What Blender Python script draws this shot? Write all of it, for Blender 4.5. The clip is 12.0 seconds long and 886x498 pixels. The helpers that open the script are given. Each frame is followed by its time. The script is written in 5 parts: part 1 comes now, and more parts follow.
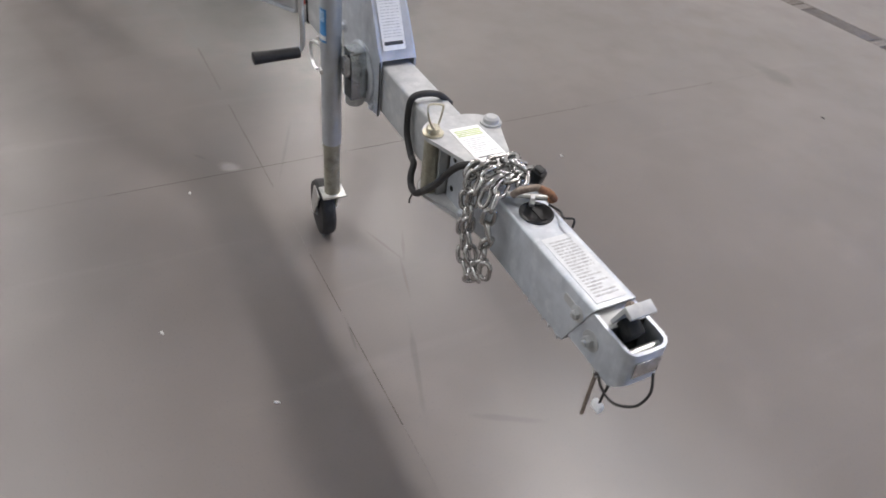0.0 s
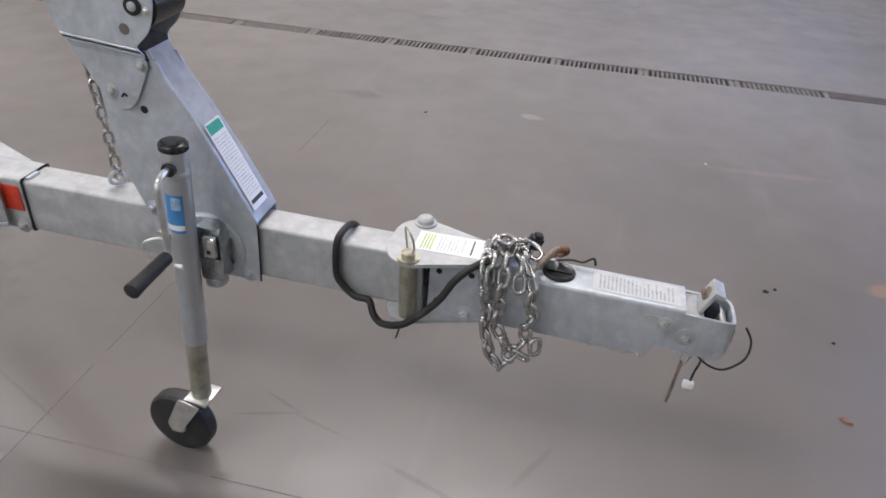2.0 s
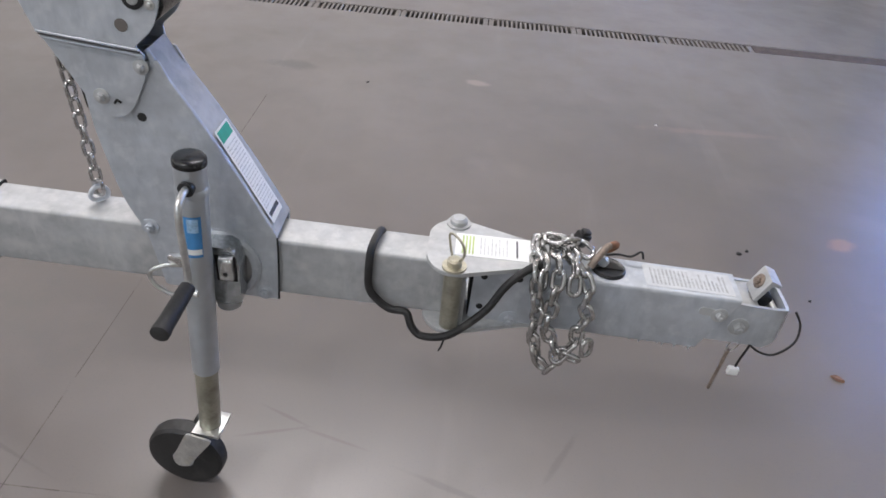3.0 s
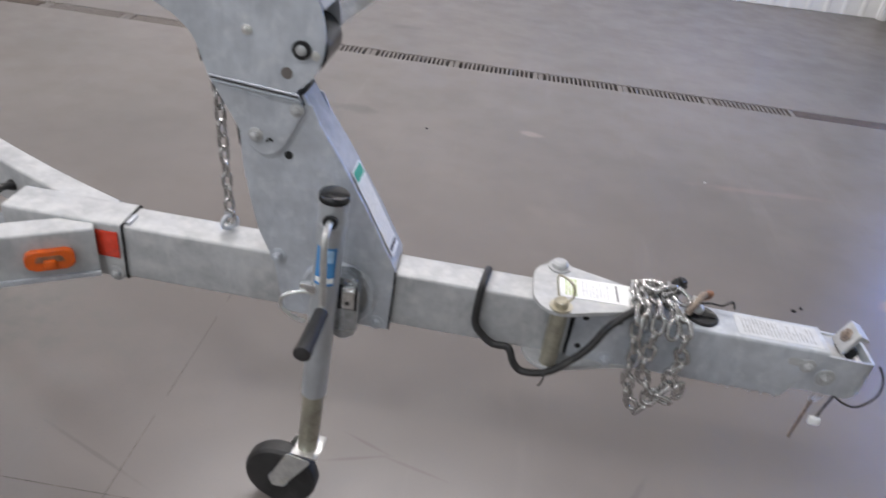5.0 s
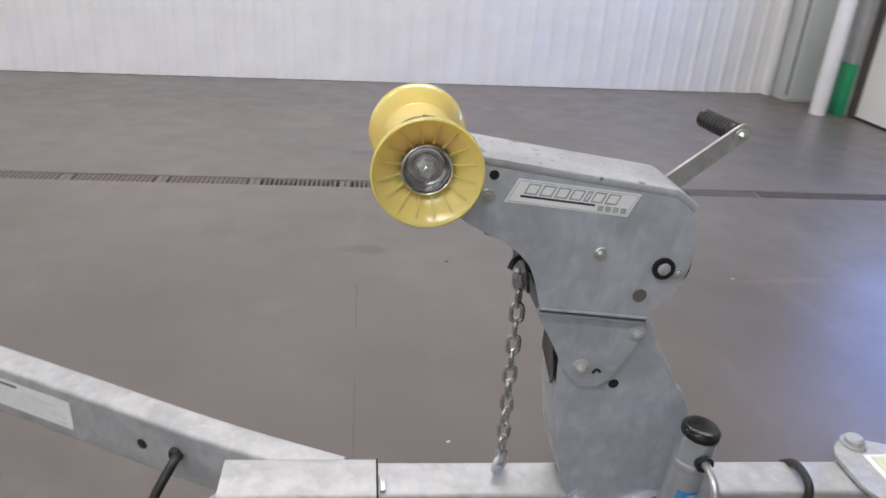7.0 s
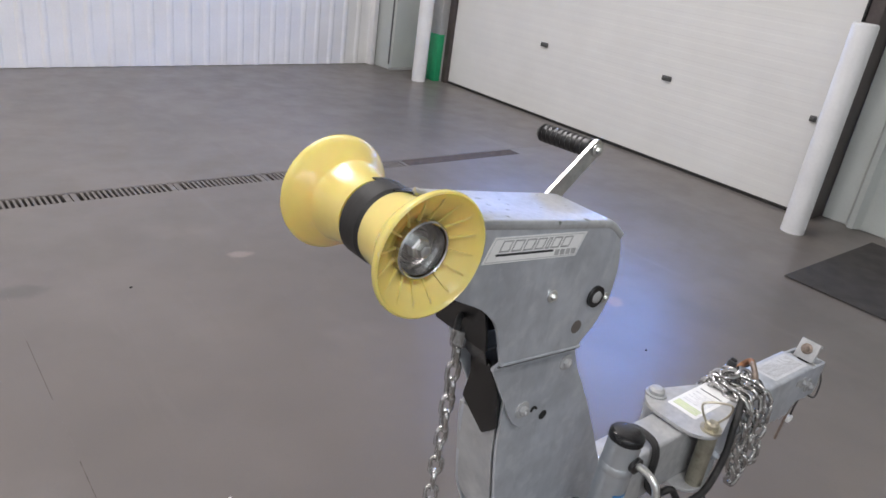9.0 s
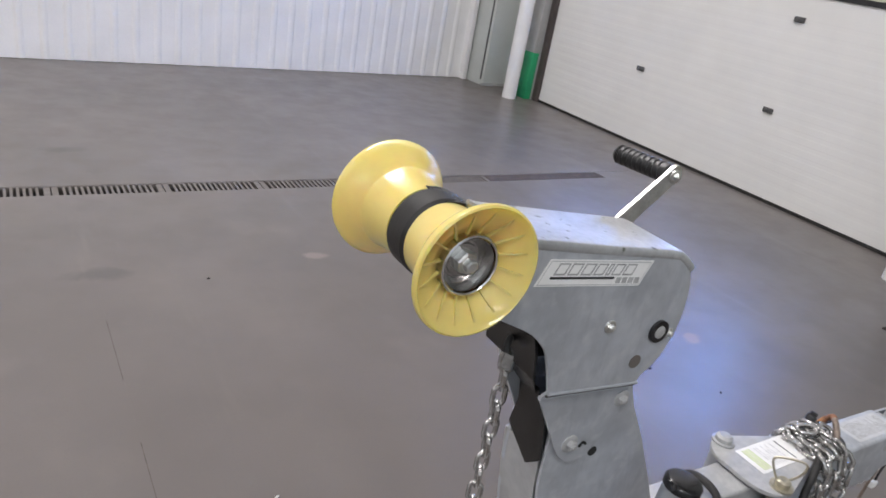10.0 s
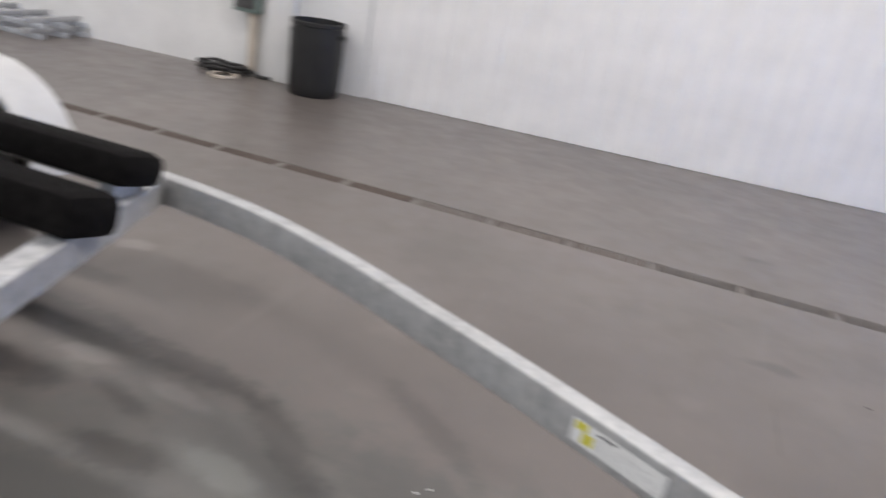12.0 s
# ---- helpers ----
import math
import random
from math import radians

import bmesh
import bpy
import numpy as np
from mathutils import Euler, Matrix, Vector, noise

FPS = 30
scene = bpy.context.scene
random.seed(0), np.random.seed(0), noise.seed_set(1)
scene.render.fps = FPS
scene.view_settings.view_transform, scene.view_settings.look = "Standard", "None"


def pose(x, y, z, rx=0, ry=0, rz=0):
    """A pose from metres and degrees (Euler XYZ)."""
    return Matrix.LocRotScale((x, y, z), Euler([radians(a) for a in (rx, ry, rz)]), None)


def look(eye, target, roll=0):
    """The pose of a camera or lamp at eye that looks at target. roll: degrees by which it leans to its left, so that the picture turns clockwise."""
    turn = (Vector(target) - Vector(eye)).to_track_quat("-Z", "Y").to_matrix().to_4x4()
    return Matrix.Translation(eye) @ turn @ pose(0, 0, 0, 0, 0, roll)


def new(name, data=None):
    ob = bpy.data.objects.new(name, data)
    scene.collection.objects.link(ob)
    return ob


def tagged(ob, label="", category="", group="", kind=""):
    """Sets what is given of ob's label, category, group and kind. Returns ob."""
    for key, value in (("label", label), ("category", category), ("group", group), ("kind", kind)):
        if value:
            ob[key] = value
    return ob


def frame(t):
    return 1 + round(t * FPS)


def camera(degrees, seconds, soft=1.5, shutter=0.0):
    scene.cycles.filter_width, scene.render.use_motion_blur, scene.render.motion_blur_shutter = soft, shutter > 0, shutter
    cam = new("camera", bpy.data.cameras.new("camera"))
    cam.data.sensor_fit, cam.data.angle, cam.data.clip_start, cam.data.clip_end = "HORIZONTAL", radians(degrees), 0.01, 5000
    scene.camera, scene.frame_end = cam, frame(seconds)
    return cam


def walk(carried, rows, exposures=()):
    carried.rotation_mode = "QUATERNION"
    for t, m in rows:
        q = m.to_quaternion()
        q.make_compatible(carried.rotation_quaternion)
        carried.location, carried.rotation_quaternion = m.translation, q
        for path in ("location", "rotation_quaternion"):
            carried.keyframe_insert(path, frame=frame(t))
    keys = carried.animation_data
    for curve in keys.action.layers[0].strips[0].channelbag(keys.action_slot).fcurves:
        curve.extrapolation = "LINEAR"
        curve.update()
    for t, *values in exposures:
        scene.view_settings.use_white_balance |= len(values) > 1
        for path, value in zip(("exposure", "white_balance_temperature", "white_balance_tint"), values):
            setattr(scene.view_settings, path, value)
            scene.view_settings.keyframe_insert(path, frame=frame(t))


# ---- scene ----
cam = camera(64.0, 12.0, soft=1.6, shutter=0.36)
PATH = [
    (0, (1.56, -0.631, 1.292), (0.235, 0.164, 0.022), 6.3),
    (0.5, (1.432, -0.828, 1.317), (0.279, 0.205, 0.051), 2.5),
    (1, (1.165, -0.966, 1.325), (0.218, 0.337, 0.139), 0.7),
    (1.5, (0.978, -1.074, 1.318), (0.305, 0.441, 0.2), 0.2),
    (2, (0.783, -1.093, 1.323), (0.451, 0.545, 0.224), 3.4),
    (2.5, (0.603, -1.005, 1.314), (0.468, 0.632, 0.174), 4.9),
    (2.7, (0.558, -0.997, 1.320), (0.471, 0.606, 0.139), 5.1),
    (4.3, (0.420, -1.063, 1.330), (0.520, 0.556, 0.161), 8.4),
    (4.5, (0.417, -1.06, 1.334), (0.519, 0.57, 0.18), 9.1),
    (5, (0.335, -1.098, 1.349), (0.251, 0.582, 0.266), 7.4),
    (5.5, (0.193, -1.058, 1.359), (0.056, 0.683, 0.385), 6.9),
    (6, (-0.008, -0.914, 1.372), (-0.195, 0.868, 0.484), 3.8),
    (6.5, (-0.161, -0.84, 1.368), (-0.301, 0.963, 0.513), 4.4),
    (7, (-0.359, -0.829, 1.374), (-0.125, 0.974, 0.541), 4.0),
    (7.2, (-0.413, -0.810, 1.379), (-0.050, 0.969, 0.563), 4.8),
    (8.8, (-0.668, -0.519, 1.388), (0.538, 0.849, 0.602), 7.7),
    (9, (-0.676, -0.531, 1.391), (0.543, 0.835, 0.585), 8.3),
    (9.5, (-0.668, -0.554, 1.395), (0.511, 0.846, 0.589), 9.5),
    (10, (-0.633, -0.524, 1.381), (0.408, 0.985, 0.582), 10.3),
    (10.5, (-0.622, -0.566, 1.39), (0.366, 0.977, 0.588), 9.1),
    (11, (-0.656, -0.731, 1.42), (0.262, 0.86, 0.627), 7.4),
    (11.2, (-0.692, -0.795, 1.428), (0.175, 0.841, 0.671), 9.6),
    (11.4, (-0.76, -0.855, 1.426), (-0.178, 0.906, 0.676), 9.4),
    (11.5, (-0.791, -0.876, 1.421), (-0.368, 0.931, 0.678), 8.8),
    (11.6, (-0.846, -0.915, 1.418), (-0.635, 0.932, 0.68), 9.3),
    (11.8, (-0.924, -0.975, 1.447), (-1.124, 0.866, 0.692), 9.4),
    (12, (-1.035, -1.034, 1.461), (-1.555, 0.742, 0.703), 9.8),
]
EXPOSURES = [(0.0, 0.15, 6540, 10), (0.5, 0.11, 6540, 10), (1.0, 0.08, 6540, 10), (1.5, 0.12, 6490, 10), (2.5, 0.11, 6420, 10), (4.5, 0.10, 6330, 10), (5.0, 0.13, 6380, 10), (5.5, 0.22, 6430, 10), (6.0, 0.23, 6460, 10), (6.5, 0.14, 6480, 10), (7.0, -0.05, 6480, 10), (9.0, -0.05, 6450, 10), (11.0, -0.04, 6470, 10), (11.5, -0.05, 6440, 10), (12.0, -0.05, 6510, 10)]
walk(cam, [(t, look(eye, target, roll)) for t, eye, target, roll in PATH], EXPOSURES)

# ---- light ----
world = bpy.data.worlds.new("world")
scene.world = world
world.use_nodes = True
wn = world.node_tree.nodes
sky = wn.new("ShaderNodeTexSky")
sky.sky_type = "NISHITA"
sky.sun_disc = False
sky.sun_elevation, sky.sun_rotation = radians(40), radians(200)
world.node_tree.links.new(sky.outputs[0], wn["Background"].inputs[0])
wn["Background"].inputs[1].default_value = 0.12


def area(name, place, target, sx, sy, watts, colour):
    data = bpy.data.lights.new(name, "AREA")
    data.shape, data.size, data.size_y = "RECTANGLE", sx, sy
    data.energy, data.color = watts, colour
    ob = new(name, data)
    ob.matrix_world = look(place, target)
    return ob


ROOM_H = 5.0
# strip lamps under the roof, plus an added cool fill row at -5.6: place along the row and power
WARM, COOL = (1.0, 0.955, 0.95), (0.80, 0.91, 1.0)
for ly, colour, row in (
    # added fill from behind the camera, no known source
    (-5.6, COOL, ((-8.5, 55), (-5.0, 32), (-1.6, 75), (1.8, 2.5))),
    (-2.1, WARM, ((-8.5, 67), (-5.0, 38), (-1.6, 90), (1.8, 3.0))),
    (2.75, WARM, ((-8.5, 120), (-5.0, 70), (-0.4, 168), (2.5, 42))),
):
    for lx, watts in row:
        lamp = area("strip_and_fill_lamp", (lx, ly, ROOM_H - 0.12), (lx, ly, 0), 2.8, 0.40, watts, colour)
        lamp.rotation_euler = (0, 0, 0)
# daylight through the three panes of the big door
for wy in (4.08, 3.19, 2.30):
    area("window_daylight", (4.30, wy, 1.62), (3.6, wy - 0.25, 0.50), 0.66, 0.36, 31, (0.17, 0.37, 1.0))

# ---- materials ----


def ramp(nt, a, b, lo, hi):
    r = nt.nodes.new("ShaderNodeValToRGB")
    r.color_ramp.elements[0].position, r.color_ramp.elements[1].position = lo, hi
    r.color_ramp.elements[0].color, r.color_ramp.elements[1].color = (*a, 1), (*b, 1)
    return r


def mat(name, base, rough=0.5, metal=0.0, vary=0.15, scale=12.0, fine=90.0, bump=0.15, spot=None, spot_scale=5.0, spot_lo=0.6, spot_hi=0.75, coat=0.0, rvary=0.1, stretch=(1, 1, 1), depth=0.004, streak=None):
    """Base colour broken up at two scales, with grain relief and, if given, stains of another colour."""
    m = bpy.data.materials.new(name)
    m.use_nodes = True
    nt = m.node_tree
    b = nt.nodes["Principled BSDF"]
    tc = nt.nodes.new("ShaderNodeTexCoord")
    mp = nt.nodes.new("ShaderNodeMapping")
    mp.inputs["Scale"].default_value = stretch
    nt.links.new(tc.outputs["Object"], mp.inputs[0])
    n1, n2 = nt.nodes.new("ShaderNodeTexNoise"), nt.nodes.new("ShaderNodeTexNoise")
    n1.inputs["Scale"].default_value, n2.inputs["Scale"].default_value = scale, fine
    n1.inputs["Detail"].default_value, n2.inputs["Detail"].default_value = 5, 4
    for n in (n1, n2):
        nt.links.new(mp.outputs[0], n.inputs["Vector"])
    lo = tuple(max(0, c * (1 - vary)) for c in base)
    hi = tuple(min(1, c * (1 + vary)) for c in base)
    r1 = ramp(nt, lo, hi, 0.32, 0.68)
    nt.links.new(n1.outputs[0], r1.inputs[0])
    r2 = ramp(nt, (1 - vary * 0.7,) * 3, (1, 1, 1), 0.3, 0.6)
    nt.links.new(n2.outputs[0], r2.inputs[0])
    mx = nt.nodes.new("ShaderNodeMix")
    mx.data_type, mx.blend_type = "RGBA", "MULTIPLY"
    mx.inputs[0].default_value = 1.0
    nt.links.new(r1.outputs[0], mx.inputs[6])
    nt.links.new(r2.outputs[0], mx.inputs[7])
    out = mx.outputs[2]
    if spot:
        n3 = nt.nodes.new("ShaderNodeTexNoise")
        n3.inputs["Scale"].default_value, n3.inputs["Detail"].default_value = spot_scale, 6
        nt.links.new(mp.outputs[0], n3.inputs["Vector"])
        r3 = ramp(nt, (0, 0, 0), (1, 1, 1), spot_lo, spot_hi)
        nt.links.new(n3.outputs[0], r3.inputs[0])
        m3 = nt.nodes.new("ShaderNodeMix")
        m3.data_type = "RGBA"
        nt.links.new(r3.outputs[0], m3.inputs[0])
        nt.links.new(out, m3.inputs[6])
        m3.inputs[7].default_value = (*spot, 1)
        out = m3.outputs[2]
    if streak:
        # runs and smears of their own colour, drawn out downwards
        colour, wide, low, high, amount = streak
        ms = nt.nodes.new("ShaderNodeMapping")
        ms.inputs["Scale"].default_value = (1.0, 1.0, 0.28)
        ms.inputs["Location"].default_value = (3.1, 1.7, 0.4)
        nt.links.new(tc.outputs["Object"], ms.inputs[0])
        n4 = nt.nodes.new("ShaderNodeTexNoise")
        n4.inputs["Scale"].default_value, n4.inputs["Detail"].default_value, n4.inputs["Roughness"].default_value = wide, 6, 0.62
        nt.links.new(ms.outputs[0], n4.inputs["Vector"])
        r4 = ramp(nt, (0, 0, 0), (amount,) * 3, low, high)
        nt.links.new(n4.outputs[0], r4.inputs[0])
        m4 = nt.nodes.new("ShaderNodeMix")
        m4.data_type = "RGBA"
        nt.links.new(r4.outputs[0], m4.inputs[0])
        nt.links.new(out, m4.inputs[6])
        m4.inputs[7].default_value = (*colour, 1)
        out = m4.outputs[2]
    nt.links.new(out, b.inputs["Base Color"])
    rr = nt.nodes.new("ShaderNodeMapRange")
    rlo, rhi = max(0.03, rough - rvary), min(1, rough + rvary)
    rlo, rhi = (max(rlo, 0.285), rhi) if rough >= 0.28 else (rlo, min(rhi, 0.265))
    rr.inputs[3].default_value, rr.inputs[4].default_value = rlo, rhi
    nt.links.new(n1.outputs[0], rr.inputs[0])
    nt.links.new(rr.outputs[0], b.inputs["Roughness"])
    b.inputs["Metallic"].default_value = metal
    b.inputs["Coat Weight"].default_value = coat
    if bump:
        bp = nt.nodes.new("ShaderNodeBump")
        bp.inputs["Strength"].default_value, bp.inputs["Distance"].default_value = bump, depth
        nt.links.new(n2.outputs[0], bp.inputs["Height"])
        nt.links.new(bp.outputs[0], b.inputs["Normal"])
    return m


M = {}
M["galv"] = mat("galvanised_steel", (0.565, 0.592, 0.635), 0.42, 0.42, 0.12, 16, 60, 0.05, (0.69, 0.71, 0.735), 40, 0.54, 0.80, depth=0.002, streak=((0.38, 0.415, 0.465), 40, 0.50, 0.67, 0.42))
M["galv_dull"] = mat("weathered_galvanised_steel", (0.470, 0.475, 0.480), 0.54, 0.28, 0.14, 16, 70, 0.08, (0.575, 0.570, 0.560), 30, 0.50, 0.78, depth=0.002, streak=((0.61, 0.605, 0.595), 52, 0.54, 0.68, 0.4))
M["zinc"] = mat("zinc_plated_steel", (0.72, 0.72, 0.70), 0.28, 0.9, 0.15, 40, 200, 0.08, (0.62, 0.58, 0.42), 18, 0.6, 0.8, depth=0.001)
M["zinc_yellow"] = mat("yellow_passivated_steel", (0.55, 0.51, 0.40), 0.35, 0.75, 0.2, 30, 150, 0.1, depth=0.001)
M["tube_zinc"] = mat("grey_zinc_tube", (0.55, 0.58, 0.61), 0.30, 0.72, 0.08, 10, 60, 0.03, (0.47, 0.49, 0.50), 6, 0.55, 0.75, depth=0.001)
M["chain"] = mat("chain_steel", (0.53, 0.525, 0.515), 0.24, 0.88, 0.28, 60, 260, 0.15, (0.24, 0.21, 0.18), 40, 0.54, 0.74, depth=0.001)
M["dark_zinc"] = mat("dull_dark_zinc", (0.48, 0.50, 0.51), 0.25, 0.95, 0.3, 40, 160, 0.12, (0.55, 0.56, 0.56), 30, 0.55, 0.75, depth=0.001)
M["old_pin"] = mat("brown_tarnished_steel", (0.30, 0.24, 0.20), 0.5, 0.5, 0.3, 60, 240, 0.3, depth=0.001)
M["olive"] = mat("tarnished_olive_zinc", (0.43, 0.41, 0.33), 0.38, 0.70, 0.2, 30, 150, 0.1, (0.27, 0.25, 0.195), 24, 0.58, 0.75, depth=0.001)
M["rust"] = mat("rusty_steel", (0.29, 0.14, 0.08), 0.8, 0.1, 0.4, 60, 240, 0.5, (0.42, 0.20, 0.08), 50, 0.5, 0.7, depth=0.001)
M["yellow"] = mat("yellow_polyurethane", (0.88, 0.69, 0.225), 0.22, 0.0, 0.04, 14, 80, 0.04, (0.62, 0.46, 0.10), 16, 0.70, 0.82, coat=0.15, depth=0.001)
yb = M["yellow"].node_tree.nodes["Principled BSDF"]
yb.inputs["Subsurface Weight"].default_value = 0.5
yb.inputs["Subsurface Radius"].default_value = (0.02, 0.014, 0.004)
yb.inputs["Subsurface Scale"].default_value = 1.0
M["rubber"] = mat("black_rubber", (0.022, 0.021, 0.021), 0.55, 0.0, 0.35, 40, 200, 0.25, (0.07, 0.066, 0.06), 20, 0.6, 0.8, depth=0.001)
M["plastic"] = mat("black_plastic", (0.016, 0.016, 0.017), 0.32, 0.0, 0.3, 30, 180, 0.1, depth=0.001)
M["gloss_plastic"] = mat("glossy_black_plastic", (0.014, 0.014, 0.015), 0.18, 0.0, 0.3, 30, 180, 0.1, depth=0.001)
M["webbing"] = mat("black_webbing", (0.014, 0.014, 0.014), 0.22, 0.0, 0.4, 60, 500, 0.5, depth=0.001)
M["carpet"] = mat("black_bunk_carpet", (0.010, 0.009, 0.009), 0.95, 0.0, 0.5, 30, 500, 0.8, depth=0.003)
M["galv_scuffed"] = mat("scuffed_galvanised_steel", (0.55, 0.565, 0.58), 0.36, 0.5, 0.18, 14, 130, 0.12, (0.17, 0.185, 0.155), 60, 0.64, 0.71, depth=0.002)
# near-black: painted shade of gaps, holes and insides; also dark crumbs, tracks
M["dark"] = mat("gap_shade_and_dirt", (0.015, 0.015, 0.015), 0.8, 0.0, 0.3, 30, 90, 0.1)
M["sticker"] = mat("white_sticker", (0.90, 0.90, 0.89), 0.35, 0.0, 0.04, 30, 120, 0.02, (0.68, 0.67, 0.64), 30, 0.62, 0.8, depth=0.0005)
M["clear_sticker"] = mat("greyed_clear_sticker", (0.64, 0.65, 0.66), 0.4, 0.1, 0.08, 30, 120, 0.02, (0.50, 0.50, 0.50), 30, 0.62, 0.8, depth=0.0005)
M["badge"] = mat("bright_white_badge", (0.93, 0.93, 0.92), 0.30, 0.0, 0.03, 30, 120, 0.02, depth=0.0005)
M["ink_light"] = mat("pale_print", (0.46, 0.46, 0.46), 0.5, 0.0, 0.2, 60, 300, 0.0)
M["ink_dark"] = mat("black_print", (0.04, 0.04, 0.045), 0.5, 0.0, 0.2, 60, 300, 0.0)
M["green_print"] = mat("green_print", (0.03, 0.41, 0.27), 0.4, 0.0, 0.1, 60, 300, 0.0)
M["ink_faint"] = mat("faint_print", (0.66, 0.66, 0.66), 0.5, 0.0, 0.15, 60, 300, 0.0)
M["lime_print"] = mat("lime_print", (0.56, 0.66, 0.26), 0.4, 0.0, 0.15, 60, 300, 0.0)
M["yellow_print"] = mat("yellow_print", (0.75, 0.70, 0.10), 0.4, 0.0, 0.1, 60, 300, 0.0)
M["blue_print"] = mat("blue_print", (0.07, 0.27, 0.58), 0.35, 0.0, 0.1, 40, 200, 0.0)
M["blue_light"] = mat("pale_blue_print", (0.36, 0.55, 0.76), 0.35, 0.0, 0.25, 120, 300, 0.0)
M["amber"] = mat("amber_lens", (0.74, 0.12, 0.008), 0.15, 0.0, 0.1, 60, 200, 0.05, coat=0.6, depth=0.0005)
M["red"] = mat("red_reflector", (0.68, 0.05, 0.02), 0.2, 0.0, 0.1, 120, 600, 0.1, coat=0.5, depth=0.0005)
M["wall"] = mat("white_cladding_paint", (0.87, 0.865, 0.862), 0.42, 0.0, 0.04, 3, 60, 0.05, (0.70, 0.70, 0.70), 1.4, 0.66, 0.85)
M["wall_plain"] = mat("white_wall_paint", (0.84, 0.84, 0.835), 0.6, 0.0, 0.05, 2, 50, 0.1, (0.66, 0.65, 0.63), 1.2, 0.62, 0.85)
M["door"] = mat("white_door_skin", (0.82, 0.815, 0.79), 0.45, 0.0, 0.03, 3, 160, 0.15, depth=0.001)
M["post"] = mat("white_post_paint", (0.82, 0.82, 0.82), 0.4, 0.0, 0.05, 4, 60, 0.08, (0.58, 0.56, 0.53), 6, 0.68, 0.82)
M["green"] = mat("green_paint", (0.02, 0.33, 0.14), 0.45, 0.0, 0.12, 8, 60, 0.1)
M["jamb_brown"] = mat("dark_brown_steel", (0.085, 0.070, 0.066), 0.5, 0.0, 0.2, 6, 60, 0.1)
M["ring_steel"] = mat("bright_turned_steel", (0.62, 0.61, 0.60), 0.22, 0.95, 0.2, 60, 240, 0.06, depth=0.001)
M["grey_trim"] = mat("grey_trim_paint", (0.42, 0.42, 0.41), 0.5, 0.0, 0.1, 6, 60, 0.1)
M["hinge_grey"] = mat("dark_grey_plastic", (0.10, 0.10, 0.10), 0.5, 0.0, 0.2, 20, 90, 0.1)
M["box_green"] = mat("grey_green_enamel", (0.20, 0.26, 0.24), 0.45, 0.0, 0.12, 8, 90, 0.05)
M["silt"] = mat("brown_silt", (0.084, 0.064, 0.053), 0.9, 0.0, 0.3, 20, 120, 0.4)
M["joint_dirt"] = mat("joint_dirt", (0.132, 0.115, 0.103), 0.9, 0.0, 0.35, 30, 160, 0.4)
M["roof"] = mat("pale_roof_sheet", (0.62, 0.62, 0.61), 0.6, 0.0, 0.08, 1, 20, 0.1)
M["mat"] = mat("dark_fibre_mat", (0.050, 0.046, 0.043), 0.95, 0.0, 0.3, 10, 300, 0.6, depth=0.003)
M["grate"] = mat("grey_cast_grate", (0.185, 0.166, 0.152), 0.6, 0.0, 0.2, 30, 150, 0.3, (0.15, 0.128, 0.113), 8, 0.5, 0.75)
M["kerb"] = mat("drain_edge_concrete", (0.15, 0.140, 0.135), 0.75, 0.0, 0.2, 8, 90, 0.3)
M["debris"] = mat("dry_leaf_scrap", (0.26, 0.15, 0.11), 0.9, 0.0, 0.3, 60, 200, 0.3)
M["pale_scrap"] = mat("pale_scrap", (0.78, 0.77, 0.74), 0.7, 0.0, 0.1, 60, 200, 0.3)
M["bin"] = mat("black_bin_plastic", (0.018, 0.018, 0.019), 0.45, 0.0, 0.25, 6, 80, 0.15)
M["mudguard"] = mat("white_mudguard_plastic", (0.62, 0.62, 0.61), 0.35, 0.0, 0.06, 6, 60, 0.03)
M["conduit"] = mat("beige_conduit_plastic", (0.60, 0.53, 0.45), 0.5, 0.0, 0.1, 8, 90, 0.1)
M["pale_green"] = mat("pale_grey_green_paint", (0.58, 0.61, 0.585), 0.5, 0.0, 0.05, 3, 60, 0.05, (0.46, 0.46, 0.44), 2, 0.64, 0.82)
M["tyre"] = mat("tyre_rubber", (0.025, 0.025, 0.025), 0.85, 0.0, 0.3, 20, 120, 0.4)

# sealed concrete floor: large cloudy tone, fine speckle, dark smudges, light scuffs
fm = bpy.data.materials.new("sealed_concrete")
fm.use_nodes = True
nt = fm.node_tree
fb = nt.nodes["Principled BSDF"]
geo = nt.nodes.new("ShaderNodeNewGeometry")


def fnoise(scale, detail, rough=0.55, stretch=None):
    n = nt.nodes.new("ShaderNodeTexNoise")
    n.inputs["Scale"].default_value, n.inputs["Detail"].default_value, n.inputs["Roughness"].default_value = scale, detail, rough
    if stretch:
        mp = nt.nodes.new("ShaderNodeMapping")
        mp.inputs["Scale"].default_value = stretch
        mp.inputs["Rotation"].default_value = (0, 0, 0.6)
        nt.links.new(geo.outputs["Position"], mp.inputs[0])
        nt.links.new(mp.outputs[0], n.inputs["Vector"])
    else:
        nt.links.new(geo.outputs["Position"], n.inputs["Vector"])
    return n.outputs[0]


def span(value, a, b, most, smooth=True):
    """0 at a, most at b."""
    r = nt.nodes.new("ShaderNodeMapRange")
    if smooth:
        r.interpolation_type = "SMOOTHSTEP"
    r.inputs[1].default_value, r.inputs[2].default_value = min(a, b), max(a, b)
    r.inputs[3].default_value, r.inputs[4].default_value = (0.0, most) if a < b else (most, 0.0)
    nt.links.new(value, r.inputs[0])
    return r.outputs[0]


